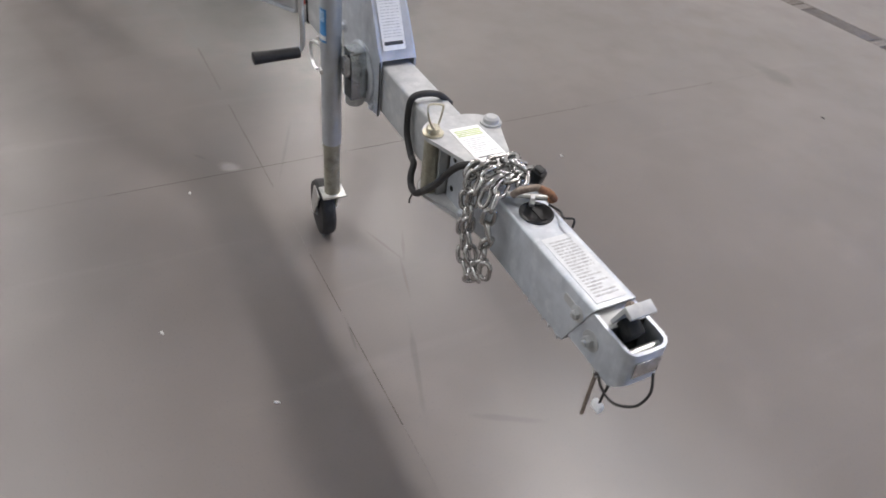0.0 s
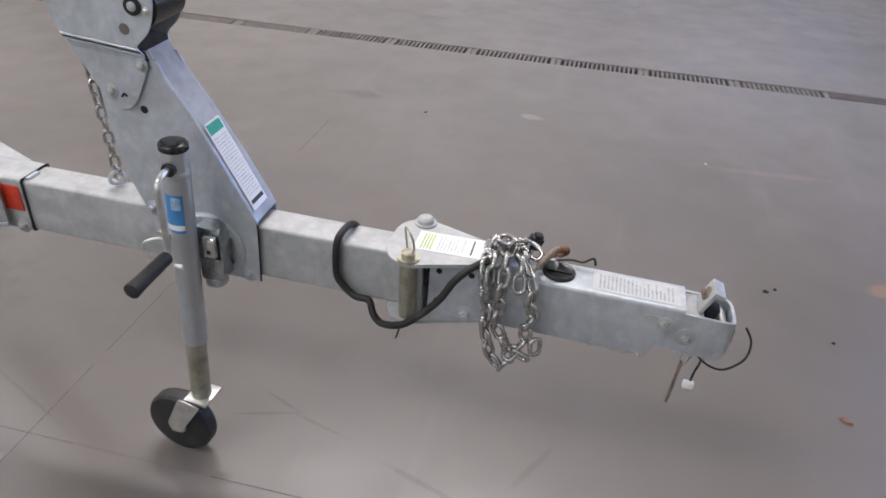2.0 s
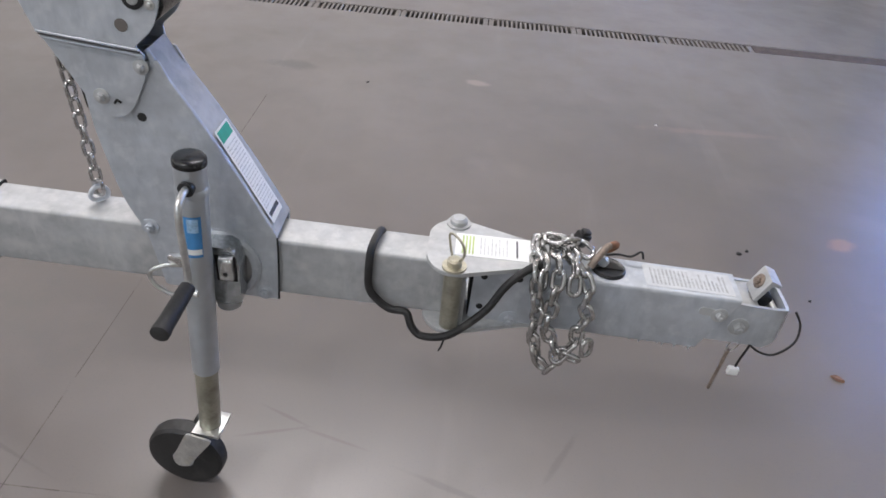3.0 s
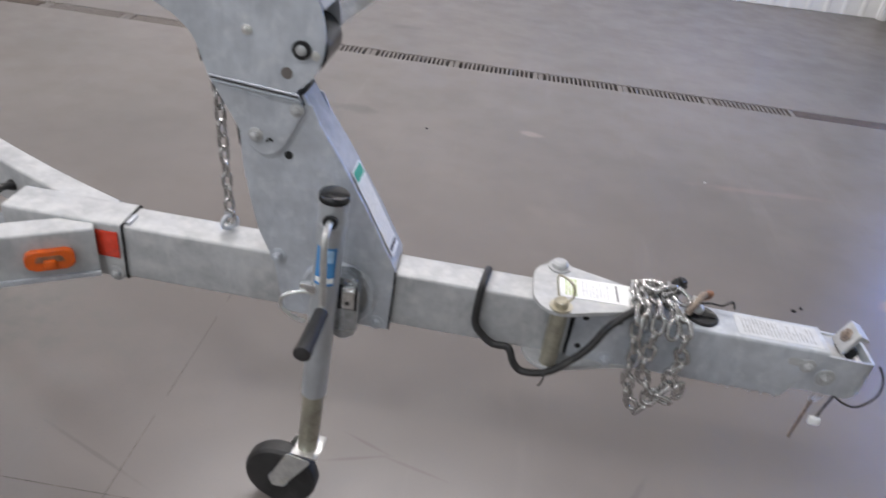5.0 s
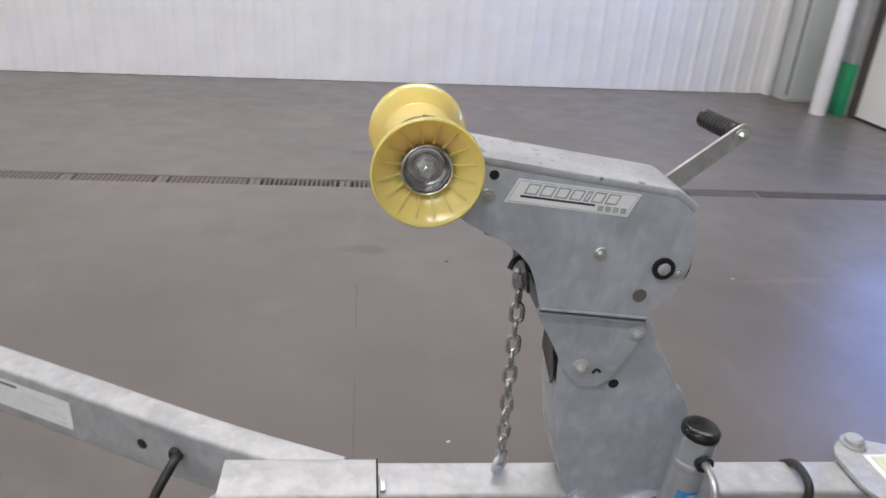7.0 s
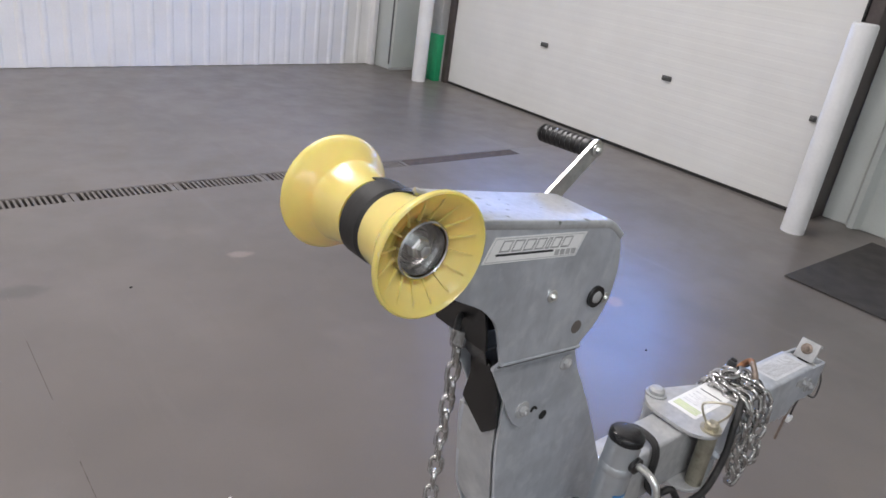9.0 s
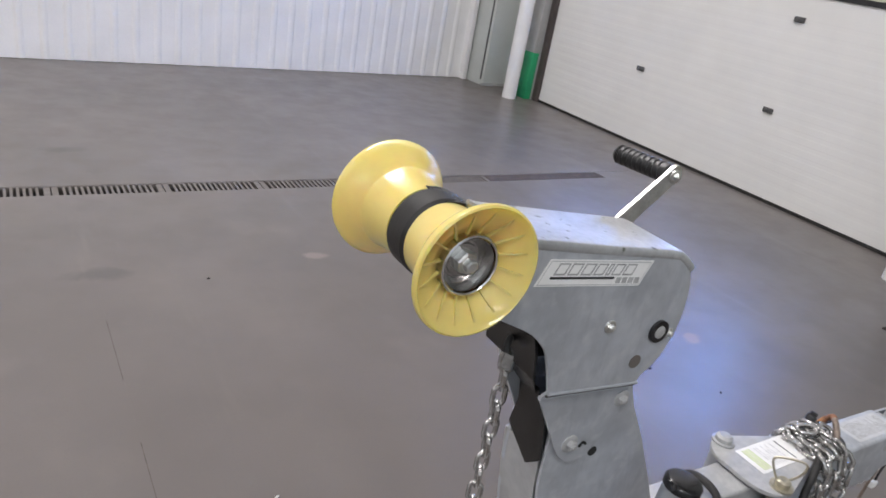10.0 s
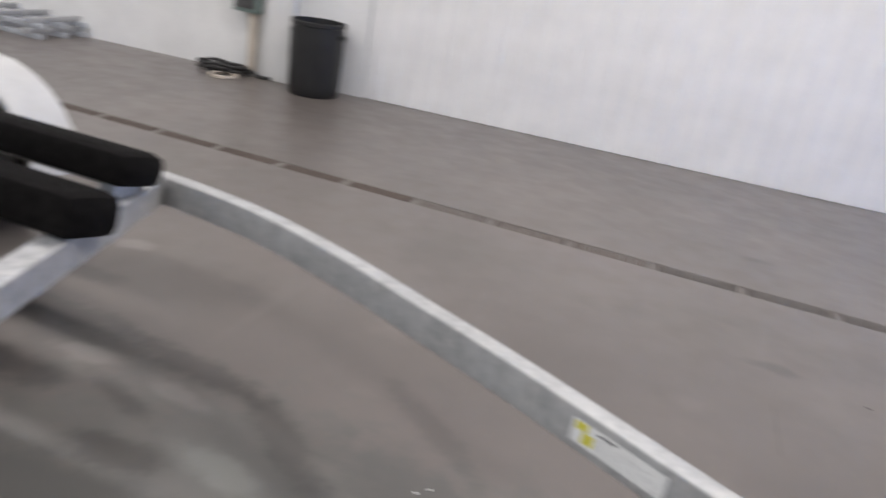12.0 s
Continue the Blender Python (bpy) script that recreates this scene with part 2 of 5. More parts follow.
def over(under, fac, colour):
    m = nt.nodes.new("ShaderNodeMix")
    m.data_type = "RGBA"
    nt.links.new(fac, m.inputs[0])
    nt.links.new(under, m.inputs[6])
    m.inputs[7].default_value = (*colour, 1)
    return m.outputs[2]


def calc(op, a, b=0.0):
    m = nt.nodes.new("ShaderNodeMath")
    m.operation = op
    for k, v in enumerate((a, b)):
        if isinstance(v, (int, float)):
            m.inputs[k].default_value = v
        else:
            nt.links.new(v, m.inputs[k])
    return m.outputs[0]


base = ramp(nt, (0.136, 0.120, 0.109), (0.177, 0.155, 0.142), 0.35, 0.68)
nt.links.new(fnoise(0.9, 3), base.inputs[0])
tone = base.outputs[0]
mid = fnoise(5.5, 4)
for value, lo, hi, colour, amount in (
    (mid, 0.46, 0.74, (0.132, 0.115, 0.104), 0.18),
    (fnoise(2.3, 3), 0.56, 0.76, (0.215, 0.189, 0.172), 0.38),
    (fnoise(1.6, 5), 0.58, 0.80, (0.090, 0.083, 0.078), 0.30),
    (fnoise(5.0, 4, 0.6, (1.0, 0.12, 1.0)), 0.58, 0.76, (0.240, 0.220, 0.205), 0.24),
    (fnoise(160, 2), 0.55, 0.75, (0.115, 0.106, 0.100), 0.30),
):
    tone = over(tone, span(value, lo, hi, amount), colour)
wobble = calc("MULTIPLY", calc("SUBTRACT", fnoise(9.0, 5, 0.65), 0.5), 1.7)


def stain_or_shade(under, x, y, rx, ry, turn, colour, amount):
    """A worn mark or painted shade of its own shape: an ellipse with a ragged edge."""
    mp = nt.nodes.new("ShaderNodeMapping")
    mp.vector_type = "TEXTURE"
    mp.inputs["Location"].default_value = (x, y, 0)
    mp.inputs["Rotation"].default_value = (0, 0, radians(turn))
    mp.inputs["Scale"].default_value = (rx, ry, 1)
    nt.links.new(geo.outputs["Position"], mp.inputs[0])
    ln = nt.nodes.new("ShaderNodeVectorMath")
    ln.operation = "LENGTH"
    nt.links.new(mp.outputs[0], ln.inputs[0])
    d = calc("ADD", ln.outputs["Value"], wobble)
    return over(under, span(d, 1.2, 0.4, amount), colour)


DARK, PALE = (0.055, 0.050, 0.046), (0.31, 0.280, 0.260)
for row in (
    (-0.355, 2.13, 0.14, 0.055, 0, DARK, 0.45),
    (-0.357, 3.62, 0.15, 0.050, 0, DARK, 0.45),
    (0.53, 2.13, 0.060, 0.032, -10, (0.36, 0.29, 0.25), 0.50),
    (1.82, 1.07, 0.055, 0.038, 30, (0.34, 0.20, 0.11), 0.60),
    (1.58, 1.86, 0.36, 0.030, 3, (0.26, 0.19, 0.165), 0.40),
    (-0.40, -0.275, 0.045, 0.028, 30, (0.42, 0.39, 0.37), 0.45),
    (0.577, -0.079, 0.160, 0.0080, -18, DARK, 0.28),
    (0.794, 0.038, 0.085, 0.0100, -119, DARK, 0.26),
    (0.432, -0.186, 0.055, 0.0050, -8, DARK, 0.40),
    (0.152, 0.079, 0.070, 0.0050, -22, (0.085, 0.06, 0.05), 0.40),
    (0.139, 0.029, 0.083, 0.0050, 17, (0.085, 0.06, 0.05), 0.45),
    (0.275, 0.028, 0.087, 0.0050, -15, (0.085, 0.06, 0.05), 0.35),
    (-0.444, -0.082, 0.161, 0.0060, -23, DARK, 0.28),
    (-0.490, -0.350, 0.030, 0.0050, 39, DARK, 0.35),
    (-0.387, -0.277, 0.030, 0.0100, 81, PALE, 0.50),
    # bands under the trailer: rail and bunk shade painted in with tyre marks
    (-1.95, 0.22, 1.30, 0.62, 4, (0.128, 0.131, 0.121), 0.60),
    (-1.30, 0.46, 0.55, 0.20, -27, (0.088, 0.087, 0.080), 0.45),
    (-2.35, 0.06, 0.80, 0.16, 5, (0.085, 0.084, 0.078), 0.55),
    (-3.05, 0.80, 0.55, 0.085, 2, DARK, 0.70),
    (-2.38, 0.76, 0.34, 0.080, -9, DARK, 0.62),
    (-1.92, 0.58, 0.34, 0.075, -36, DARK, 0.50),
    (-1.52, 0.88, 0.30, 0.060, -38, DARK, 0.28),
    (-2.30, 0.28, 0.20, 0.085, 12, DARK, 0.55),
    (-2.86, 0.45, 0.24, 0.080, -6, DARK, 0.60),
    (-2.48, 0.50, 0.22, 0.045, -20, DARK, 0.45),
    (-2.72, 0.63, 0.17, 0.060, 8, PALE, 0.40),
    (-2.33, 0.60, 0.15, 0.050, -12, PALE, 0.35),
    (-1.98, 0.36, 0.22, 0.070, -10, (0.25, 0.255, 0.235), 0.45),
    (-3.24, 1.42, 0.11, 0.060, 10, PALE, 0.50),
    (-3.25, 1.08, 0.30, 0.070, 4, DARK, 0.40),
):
    tone = stain_or_shade(tone, *row)
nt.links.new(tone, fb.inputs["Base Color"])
nt.links.new(calc("ADD", calc("ADD", span(mid, 0.3, 0.7, 0.06), span(fnoise(3.1, 5, 0.65), 0.40, 0.62, 0.05)), 0.292), fb.inputs["Roughness"])
fb.inputs["Specular IOR Level"].default_value = 0.57
fbump = nt.nodes.new("ShaderNodeBump")
fbump.inputs["Strength"].default_value, fbump.inputs["Distance"].default_value = 0.025, 0.004
nt.links.new(mid, fbump.inputs["Height"])
nt.links.new(fbump.outputs[0], fb.inputs["Normal"])
M["floor"] = fm
M["carpet"].node_tree.nodes["Principled BSDF"].inputs["Specular IOR Level"].default_value = 0.1

glass = bpy.data.materials.new("clear_glazing")
glass.use_nodes = True
glass.node_tree.nodes["Principled BSDF"].inputs["Transmission Weight"].default_value = 1.0
glass.node_tree.nodes["Principled BSDF"].inputs["Roughness"].default_value = 0.15
glass.node_tree.nodes["Principled BSDF"].inputs["IOR"].default_value = 1.1
M["glass"] = glass

# ---- shape helpers ----


def link(name, bm, material, parent=None, label="", smooth=None, matrix=None):
    me = bpy.data.meshes.new(name)
    bmesh.ops.recalc_face_normals(bm, faces=bm.faces)
    if smooth:
        for f in bm.faces:
            f.smooth = True
        for e in bm.edges:
            if len(e.link_faces) == 2 and e.calc_face_angle(0) > radians(smooth):
                e.smooth = False
    bm.to_mesh(me)
    bm.free()
    me.materials.append(material)
    ob = new(name, me)
    if parent:
        ob.parent = parent
    if matrix is not None:
        ob.matrix_basis = matrix
    if label:
        ob["label"] = label
    return ob


def part(name, bm, material, parent, label="", smooth=35, matrix=None):
    return link(name, bm, material, parent, label, smooth, matrix)


def thing(name, label, category, place=(0, 0, 0), group="", kind=""):
    e = new(name)
    e.location = place
    e.empty_display_size = 0.05
    return tagged(e, label, category, group, kind)


def add_box(bm, x0, x1, y0, y1, z0, z1, bevel=0.0, m=None):
    r = bmesh.ops.create_cube(bm, size=1)
    vs = r["verts"]
    for v in vs:
        v.co = Vector((x0 + (v.co.x + 0.5) * (x1 - x0), y0 + (v.co.y + 0.5) * (y1 - y0), z0 + (v.co.z + 0.5) * (z1 - z0)))
        if m is not None:
            v.co = m @ v.co
    if bevel:
        es = list({e for v in vs for e in v.link_edges})
        bmesh.ops.bevel(bm, geom=es, offset=bevel, segments=2, affect="EDGES", profile=0.5)
    return bm


def box(x0, x1, y0, y1, z0, z1, bevel=0.0, m=None):
    return add_box(bmesh.new(), x0, x1, y0, y1, z0, z1, bevel, m)


def add_prism(bm, pts, axis, a, b, bevel=0.0):
    """A flat outline pts, drawn out along axis from a to b. For y: pts are (x, z); z: (x, y); x: (y, z)."""
    def place(p, h):
        return {"y": (p[0], h, p[1]), "z": (p[0], p[1], h), "x": (h, p[0], p[1])}[axis]
    v0 = [bm.verts.new(place(p, a)) for p in pts]
    v1 = [bm.verts.new(place(p, b)) for p in pts]
    n = len(pts)
    caps = [bm.faces.new(v0), bm.faces.new(list(reversed(v1)))]
    for i in range(n):
        bm.faces.new((v0[i], v0[(i + 1) % n], v1[(i + 1) % n], v1[i]))
    if bevel:
        es = list({e for f in caps for e in f.edges})
        bmesh.ops.bevel(bm, geom=es, offset=bevel, segments=1, affect="EDGES")
    return bm


def prism(pts, axis, a, b, bevel=0.0):
    return add_prism(bmesh.new(), pts, axis, a, b, bevel)


def add_lathe(bm, profile, place, axis, n=32, closed=True):
    """Turns a profile of (along, radius) round an axis through place."""
    axis = Vector(axis).normalized()
    u = axis.orthogonal().normalized()
    w = axis.cross(u)
    place = Vector(place)
    rings = []
    for a, r in profile:
        ring = []
        for i in range(n):
            t = 2 * math.pi * i / n
            ring.append(bm.verts.new(place + axis * a + (u * math.cos(t) + w * math.sin(t)) * max(r, 1e-5)))
        rings.append(ring)
    for p, q in zip(rings, rings[1:]):
        for i in range(n):
            bm.faces.new((p[i], p[(i + 1) % n], q[(i + 1) % n], q[i]))
    if closed:
        bm.faces.new(rings[0])
        bm.faces.new(list(reversed(rings[-1])))
    return bm


def lathe(profile, place, axis, n=32, closed=True):
    return add_lathe(bmesh.new(), profile, place, axis, n, closed)


def rod(a, b, r, n=20, chamfer=0.0):
    a, b = Vector(a), Vector(b)
    d = (b - a).length
    c = chamfer
    prof = [(0, r - c), (c, r), (d - c, r), (d, r - c)] if c else [(0, r), (d, r)]
    return lathe(prof, a, b - a, n)


def spline(pts, steps=8, closed=False):
    """Catmull-Rom through pts."""
    p = [Vector(q) for q in pts]
    n = len(p)
    out = []
    for i in range(n if closed else n - 1):
        if closed:
            a, b, c, d = p[(i - 1) % n], p[i], p[(i + 1) % n], p[(i + 2) % n]
        else:
            a, b, c, d = p[max(i - 1, 0)], p[i], p[i + 1], p[min(i + 2, n - 1)]
        for s in range(steps):
            t = s / steps
            out.append(0.5 * ((2 * b) + (c - a) * t + (2 * a - 5 * b + 4 * c - d) * t * t + (3 * b - a - 3 * c + d) * t ** 3))
    if not closed:
        out.append(p[-1])
    return out


def add_sweep(bm, path, outline, up=(0, 0, 1), closed=False, caps=True):
    """Carries a closed outline of (side, up) along a path; the side lies across the path, level with up."""
    path = [Vector(p) for p in path]
    n, k = len(path), len(outline)
    up = Vector(up)
    rings = []
    for i, p in enumerate(path):
        a = path[i - 1] if (i or closed) else p
        b = path[(i + 1) % n] if (i < n - 1 or closed) else p
        d = (b - a).normalized()
        s = d.cross(up)
        if s.length < 1e-3:
            s = d.orthogonal()
        s.normalize()
        h = s.cross(d).normalized()
        rings.append([bm.verts.new(p + s * o[0] + h * o[1]) for o in outline])
    for i in range(n if closed else n - 1):
        p, q = rings[i], rings[(i + 1) % n]
        for j in range(k):
            bm.faces.new((p[j], p[(j + 1) % k], q[(j + 1) % k], q[j]))
    if caps and not closed:
        bm.faces.new(rings[0])
        bm.faces.new(list(reversed(rings[-1])))
    return bm


def circle(r, n=10):
    return [(r * math.cos(2 * math.pi * i / n), r * math.sin(2 * math.pi * i / n)) for i in range(n)]


def add_wire(bm, pts, r, steps=6, n=8, closed=False):
    """A round wire through pts, carried without twist."""
    path = spline(pts, steps, closed)
    m = len(path)
    d0 = (path[1] - path[0]).normalized()
    s = d0.orthogonal().normalized()
    rings = []
    for i, p in enumerate(path):
        a = path[i - 1] if (i or closed) else p
        b = path[(i + 1) % m] if (i < m - 1 or closed) else p
        d = (b - a).normalized()
        s = (s - d * s.dot(d)).normalized()
        h = d.cross(s)
        rings.append([bm.verts.new(p + s * c + h * e) for c, e in circle(r, n)])
    for i in range(m if closed else m - 1):
        p, q = rings[i], rings[(i + 1) % m]
        shift = 0
        if closed and i == m - 1:
            shift = min(range(n), key=lambda k: (q[k].co - p[0].co).length)
        for j in range(n):
            bm.faces.new((p[j], p[(j + 1) % n], q[(j + 1 + shift) % n], q[(j + shift) % n]))
    if not closed:
        bm.faces.new(rings[0])
        bm.faces.new(list(reversed(rings[-1])))
    return bm


def wire(pts, r, steps=6, n=8, closed=False):
    return add_wire(bmesh.new(), pts, r, steps, n, closed)


def rounded(pts, r, steps=4):
    """An outline with its corners rounded by r (a number, or one for each corner)."""
    out = []
    n = len(pts)
    for i in range(n):
        a, b, c = Vector(pts[i - 1]), Vector(pts[i]), Vector(pts[(i + 1) % n])
        rad = r[i] if isinstance(r, (list, tuple)) else r
        if rad <= 0:
            out.append(tuple(b))
            continue
        k = min(rad, (a - b).length * 0.45, (c - b).length * 0.45)
        p, q = b + (a - b).normalized() * k, b + (c - b).normalized() * k
        for s in range(steps + 1):
            t = s / steps
            out.append(tuple((1 - t) ** 2 * p + 2 * t * (1 - t) * b + t * t * q))
    return out


def bolt(parent, place, axis=(0, -1, 0), r=0.0075, label="", washer=True, material="zinc", name="bolt"):
    bm = bmesh.new()
    a = Vector(axis).normalized()
    if washer:
        add_lathe(bm, [(0, r * 1.75), (0.0015, r * 1.75), (0.002, r * 1.6)], place, axis, 24)
    add_lathe(bm, [(0.0015, r), (0.0015 + r * 0.75, r), (0.0015 + r * 0.95, r * 0.8)], place, axis, 6)
    add_lathe(bm, [(r * 0.9, r * 0.5), (r * 1.35, r * 0.5), (r * 1.45, r * 0.4)], place, axis, 14)
    return part(name, bm, M[material], parent, label, 30)


def plane_frame(origin, u, v):
    """Matrix whose x runs along u, y along v, and z out of them."""
    u = Vector(u).normalized()
    v = Vector(v)
    v = (v - u * v.dot(u)).normalized()
    w = u.cross(v)
    m = Matrix((u, v, w)).transposed().to_4x4()
    m.translation = Vector(origin)
    return m


def card(w, h, t=0.0006, r=0.003):
    return prism(rounded([(0, 0), (w, 0), (w, h), (0, h)], r, 3), "z", 0, t)


def print_bars(rects, t=0.0003, z=0.0006):
    bm = bmesh.new()
    for x0, y0, x1, y1 in rects:
        add_box(bm, x0, x1, y0, y1, z - 0.0001, z + t)
    return bm


def text_rects(x0, x1, y0, y1, rows, along="x", seed=1, fill=0.55):
    """Broken bars that stand for lines of small print."""
    rng = random.Random(seed)
    out = []
    step = (y1 - y0) / rows if along == "x" else (x1 - x0) / rows
    for i in range(rows):
        a = 0.0
        length = (x1 - x0) if along == "x" else (y1 - y0)
        end = length * (1 if rng.random() < 0.7 else rng.uniform(0.5, 0.9))
        while a < end - 0.002:
            b = min(end, a + rng.uniform(0.004, 0.014))
            if along == "x":
                out.append((x0 + a, y0 + step * (i + 0.5 - fill / 2), x0 + b, y0 + step * (i + 0.5 + fill / 2)))
            else:
                out.append((x0 + step * (i + 0.5 - fill / 2), y0 + a, x0 + step * (i + 0.5 + fill / 2), y0 + b))
            a = b + rng.uniform(0.0012, 0.003)
    return out


# ---- the hall ----
WALL_A = math.atan(0.060)  # the long wall is turned to fit the camera's view, askew to the floor joints
WALL_Y = 5.82
X_DOOR = 4.10
X_BACK, Y_NEAR = -12.0, -7.0
JX, JY = -0.368, -0.180    # saw-cut joints of the floor
DR0, DR1 = 2.945, 3.075    # drain channel


def floor_slab(x0, x1, y0, y1):
    g = 0.0010
    return link("floor_slab", box(x0 + g, x1 - g, y0 + g, y1 - g, -0.12, 0.0, 0.0), M["floor"], floor)


floor = link("floor", box(X_BACK, X_DOOR + 0.6, Y_NEAR, 7.0, -0.30, -0.121), M["kerb"])
tagged(floor, "grey sealed concrete floor with scuffs and saw-cut joints", "floor", kind="structure")
for x0, x1 in ((X_BACK, JX), (JX, X_DOOR + 0.6)):
    floor_slab(x0, x1, Y_NEAR, JY)
    floor_slab(x0, x1, JY, DR0)
    floor_slab(x0, x1, DR1, 7.0)

# the saw-cuts are filled almost flush, but for stretches that hold dark dirt
CUT_X = ((-0.64, 0.06), (0.12, 0.45), (0.52, 0.64), (0.74, 1.12), (1.42, 1.78))
CUT_Y = ((-1.30, -0.92), (-0.80, -0.25), (0.10, 0.34), (0.40, 0.72))


def fill_cut(axis, at, start, end, dirty, z):
    cuts = [start] + [c for d in dirty for c in d] + [end]
    for k, (a, b) in enumerate(zip(cuts, cuts[1:])):
        key, label, top, w = (("floor", "filled saw-cut joint", z, 0.001), ("joint_dirt", "dirt-filled saw-cut joint", 0.0003, 0.0012))[k % 2]
        bm = box(at - w, at + w, a, b, -0.12, top) if axis == "y" else box(a, b, at - w, at + w, -0.12, top)
        part("joint_filler", bm, M[key], floor, label)


fill_cut("y", JX, Y_NEAR, DR0, CUT_X, -0.0004)
fill_cut("y", JX, DR1, 7.0, (), -0.0004)
fill_cut("x", JY, X_BACK, X_DOOR + 0.5, CUT_Y, -0.0005)

# drain: a recessed channel, its bottom coloured black as shade, with half-metre slotted covers
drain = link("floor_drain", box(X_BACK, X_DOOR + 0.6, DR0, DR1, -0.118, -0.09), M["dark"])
tagged(drain, "slotted grey drain covers in a floor channel", "drain", kind="structure")
DRAIN_END = 3.05
part("drain_edge", box(X_BACK, DRAIN_END, DR0 + 0.001, DR0 + 0.010, -0.09, -0.0008), M["floor"], drain)
part("drain_edge", box(X_BACK, DRAIN_END, DR1 - 0.010, DR1 - 0.001, -0.09, -0.0008), M["floor"], drain)
part("floor_patch", box(DRAIN_END, X_DOOR + 0.6, DR0, DR1, -0.09, -0.0005), M["floor"], drain)


def cover_mesh():
    bm = bmesh.new()
    y0, y1 = DR0 + 0.011, DR1 - 0.011
    add_box(bm, 0.003, 0.497, y0, y0 + 0.004, -0.02, -0.004)
    add_box(bm, 0.003, 0.497, y1 - 0.004, y1, -0.02, -0.004)
    add_box(bm, 0.003, 0.030, y0, y1, -0.02, -0.002)
    add_box(bm, 0.470, 0.497, y0, y1, -0.02, -0.002)
    n = 17
    for i in range(1, n):
        x = 0.03 + 0.44 * i / n
        add_box(bm, x - 0.0060, x + 0.0060, y0, y1, -0.009, -0.002)
    return bm


silt_rng = random.Random(8)
for k in range(-24, 6):
    a = 0.054 + 0.5 * k
    z = -0.0040 if k in (-3, -4, -5) else -0.0008 + silt_rng.uniform(-0.0008, 0.0004) if k < -5 or k > 3 else -0.014 if k == 3 else 0
    if z:
        e = 0.032 + silt_rng.uniform(0.0, 0.012) if k < 4 else -0.001
        part("drain_silt", box(a + e, min(a + 0.5 - e, DRAIN_END), DR0 + 0.012, DR1 - 0.012, -0.06, z), M["silt"], drain, "brown silt filling the slots")
first = part("drain_cover", cover_mesh(), M["grate"], drain, smooth=None)
first.location = (0.054, 0, 0)
for k in range(-24, 6):
    if k:
        ob = new("drain_cover", first.data)
        ob.parent = drain
        ob.location = (0.054 + 0.5 * k, 0, random.uniform(-0.002, 0.0))

# outer shell: walls and roof out of view, added to close the hall
def shell(name, bm, label, material="wall_plain", category="wall"):
    return tagged(link(name, bm, M[material]), label, category, kind="structure")


shell("wall_south", box(X_BACK, X_DOOR + 0.6, Y_NEAR - 0.15, Y_NEAR, -0.3, ROOM_H), "plain white painted wall of the hall")
shell("wall_west", box(X_BACK - 0.15, X_BACK, Y_NEAR, 7.0, -0.3, ROOM_H), "plain white painted end wall")
shell("ceiling", box(X_BACK, X_DOOR + 0.6, Y_NEAR, 7.2, ROOM_H, ROOM_H + 0.1), "pale sheet-metal roof lining", "roof", "ceiling")

wall_m = Matrix.Translation((0, WALL_Y, 0)) @ Matrix.Rotation(WALL_A, 4, "Z")
north = link("wall_north", box(X_BACK - 0.2, 4.3, 0.03, 0.18, -0.1, ROOM_H), M["wall_plain"], matrix=wall_m)
tagged(north, "white ribbed metal-clad wall of the hall", "wall", kind="structure")


def cladding(width=1.0, ribs=6, height=4.99, depth=0.011):
    """A sheet of trapezoid-ribbed cladding, front towards -y."""
    bm = bmesh.new()
    p = width / ribs
    prof = []
    for i in range(ribs):
        x = i * p
        prof += [(x, 0.0), (x + p * 0.62, 0.0), (x + p * 0.74, -depth), (x + p * 0.88, -depth), (x + p, 0.0)]
    prof = [q for i, q in enumerate(prof) if i == 0 or q != prof[i - 1]]
    back = [(x, y + 0.012) for x, y in reversed(prof)]
    return add_prism(bm, prof + back, "z", 0.0, height)


sheet = link("cladding_sheet", cladding(), M["wall"], north)
sheet.location = (2.92, 0.01, 0.004)
for k in range(1, 8):
    ob = new("cladding_sheet", sheet.data)
    ob.parent = north
    ob.location = (2.92 - 1.0 * k, 0.01 - 0.001 * (k % 2), 0.004)
# plain boarding further along, and a flat column in front of it
part("wall_panel", box(-12.0, -4.10, -0.012, 0.028, 0.0, ROOM_H), M["wall_plain"], north)
part("column", box(-5.14, -4.86, -0.16, -0.012, 0.0, ROOM_H, 0.006), M["wall_plain"], north, "white boxed column")
part("corner_trim", box(3.775, 4.085, -0.335, 0.028, 0.0, ROOM_H, 0.004), M["pale_green"], north, "flat grey-green corner boxing")
# strip in rubber black, painted as the shade of the gap
part("edge_gap_shade", box(4.088, 4.125, -0.330, 0.028, 0.0, ROOM_H), M["rubber"], north, "black strip painted as the shaded gap beside the boxing")
# dark strip drawn for the shaded gap line on the face
part("gap_line", box(3.760, 3.7735, -0.300, -0.290, 0.06, ROOM_H), M["hinge_grey"], north, "dark strip painted as a gap line on the boxing")
part("corner_angle", box(3.705, 3.758, -0.060, 0.028, 0.0, ROOM_H, 0.003), M["wall"], north, "white angle strip at the end of the cladding")
part("corner_skirt", box(3.74, 4.085, -0.348, -0.337, 0.0, 0.030, 0.003), M["grey_trim"], north, "scuffed skirting at the foot of the boxing")

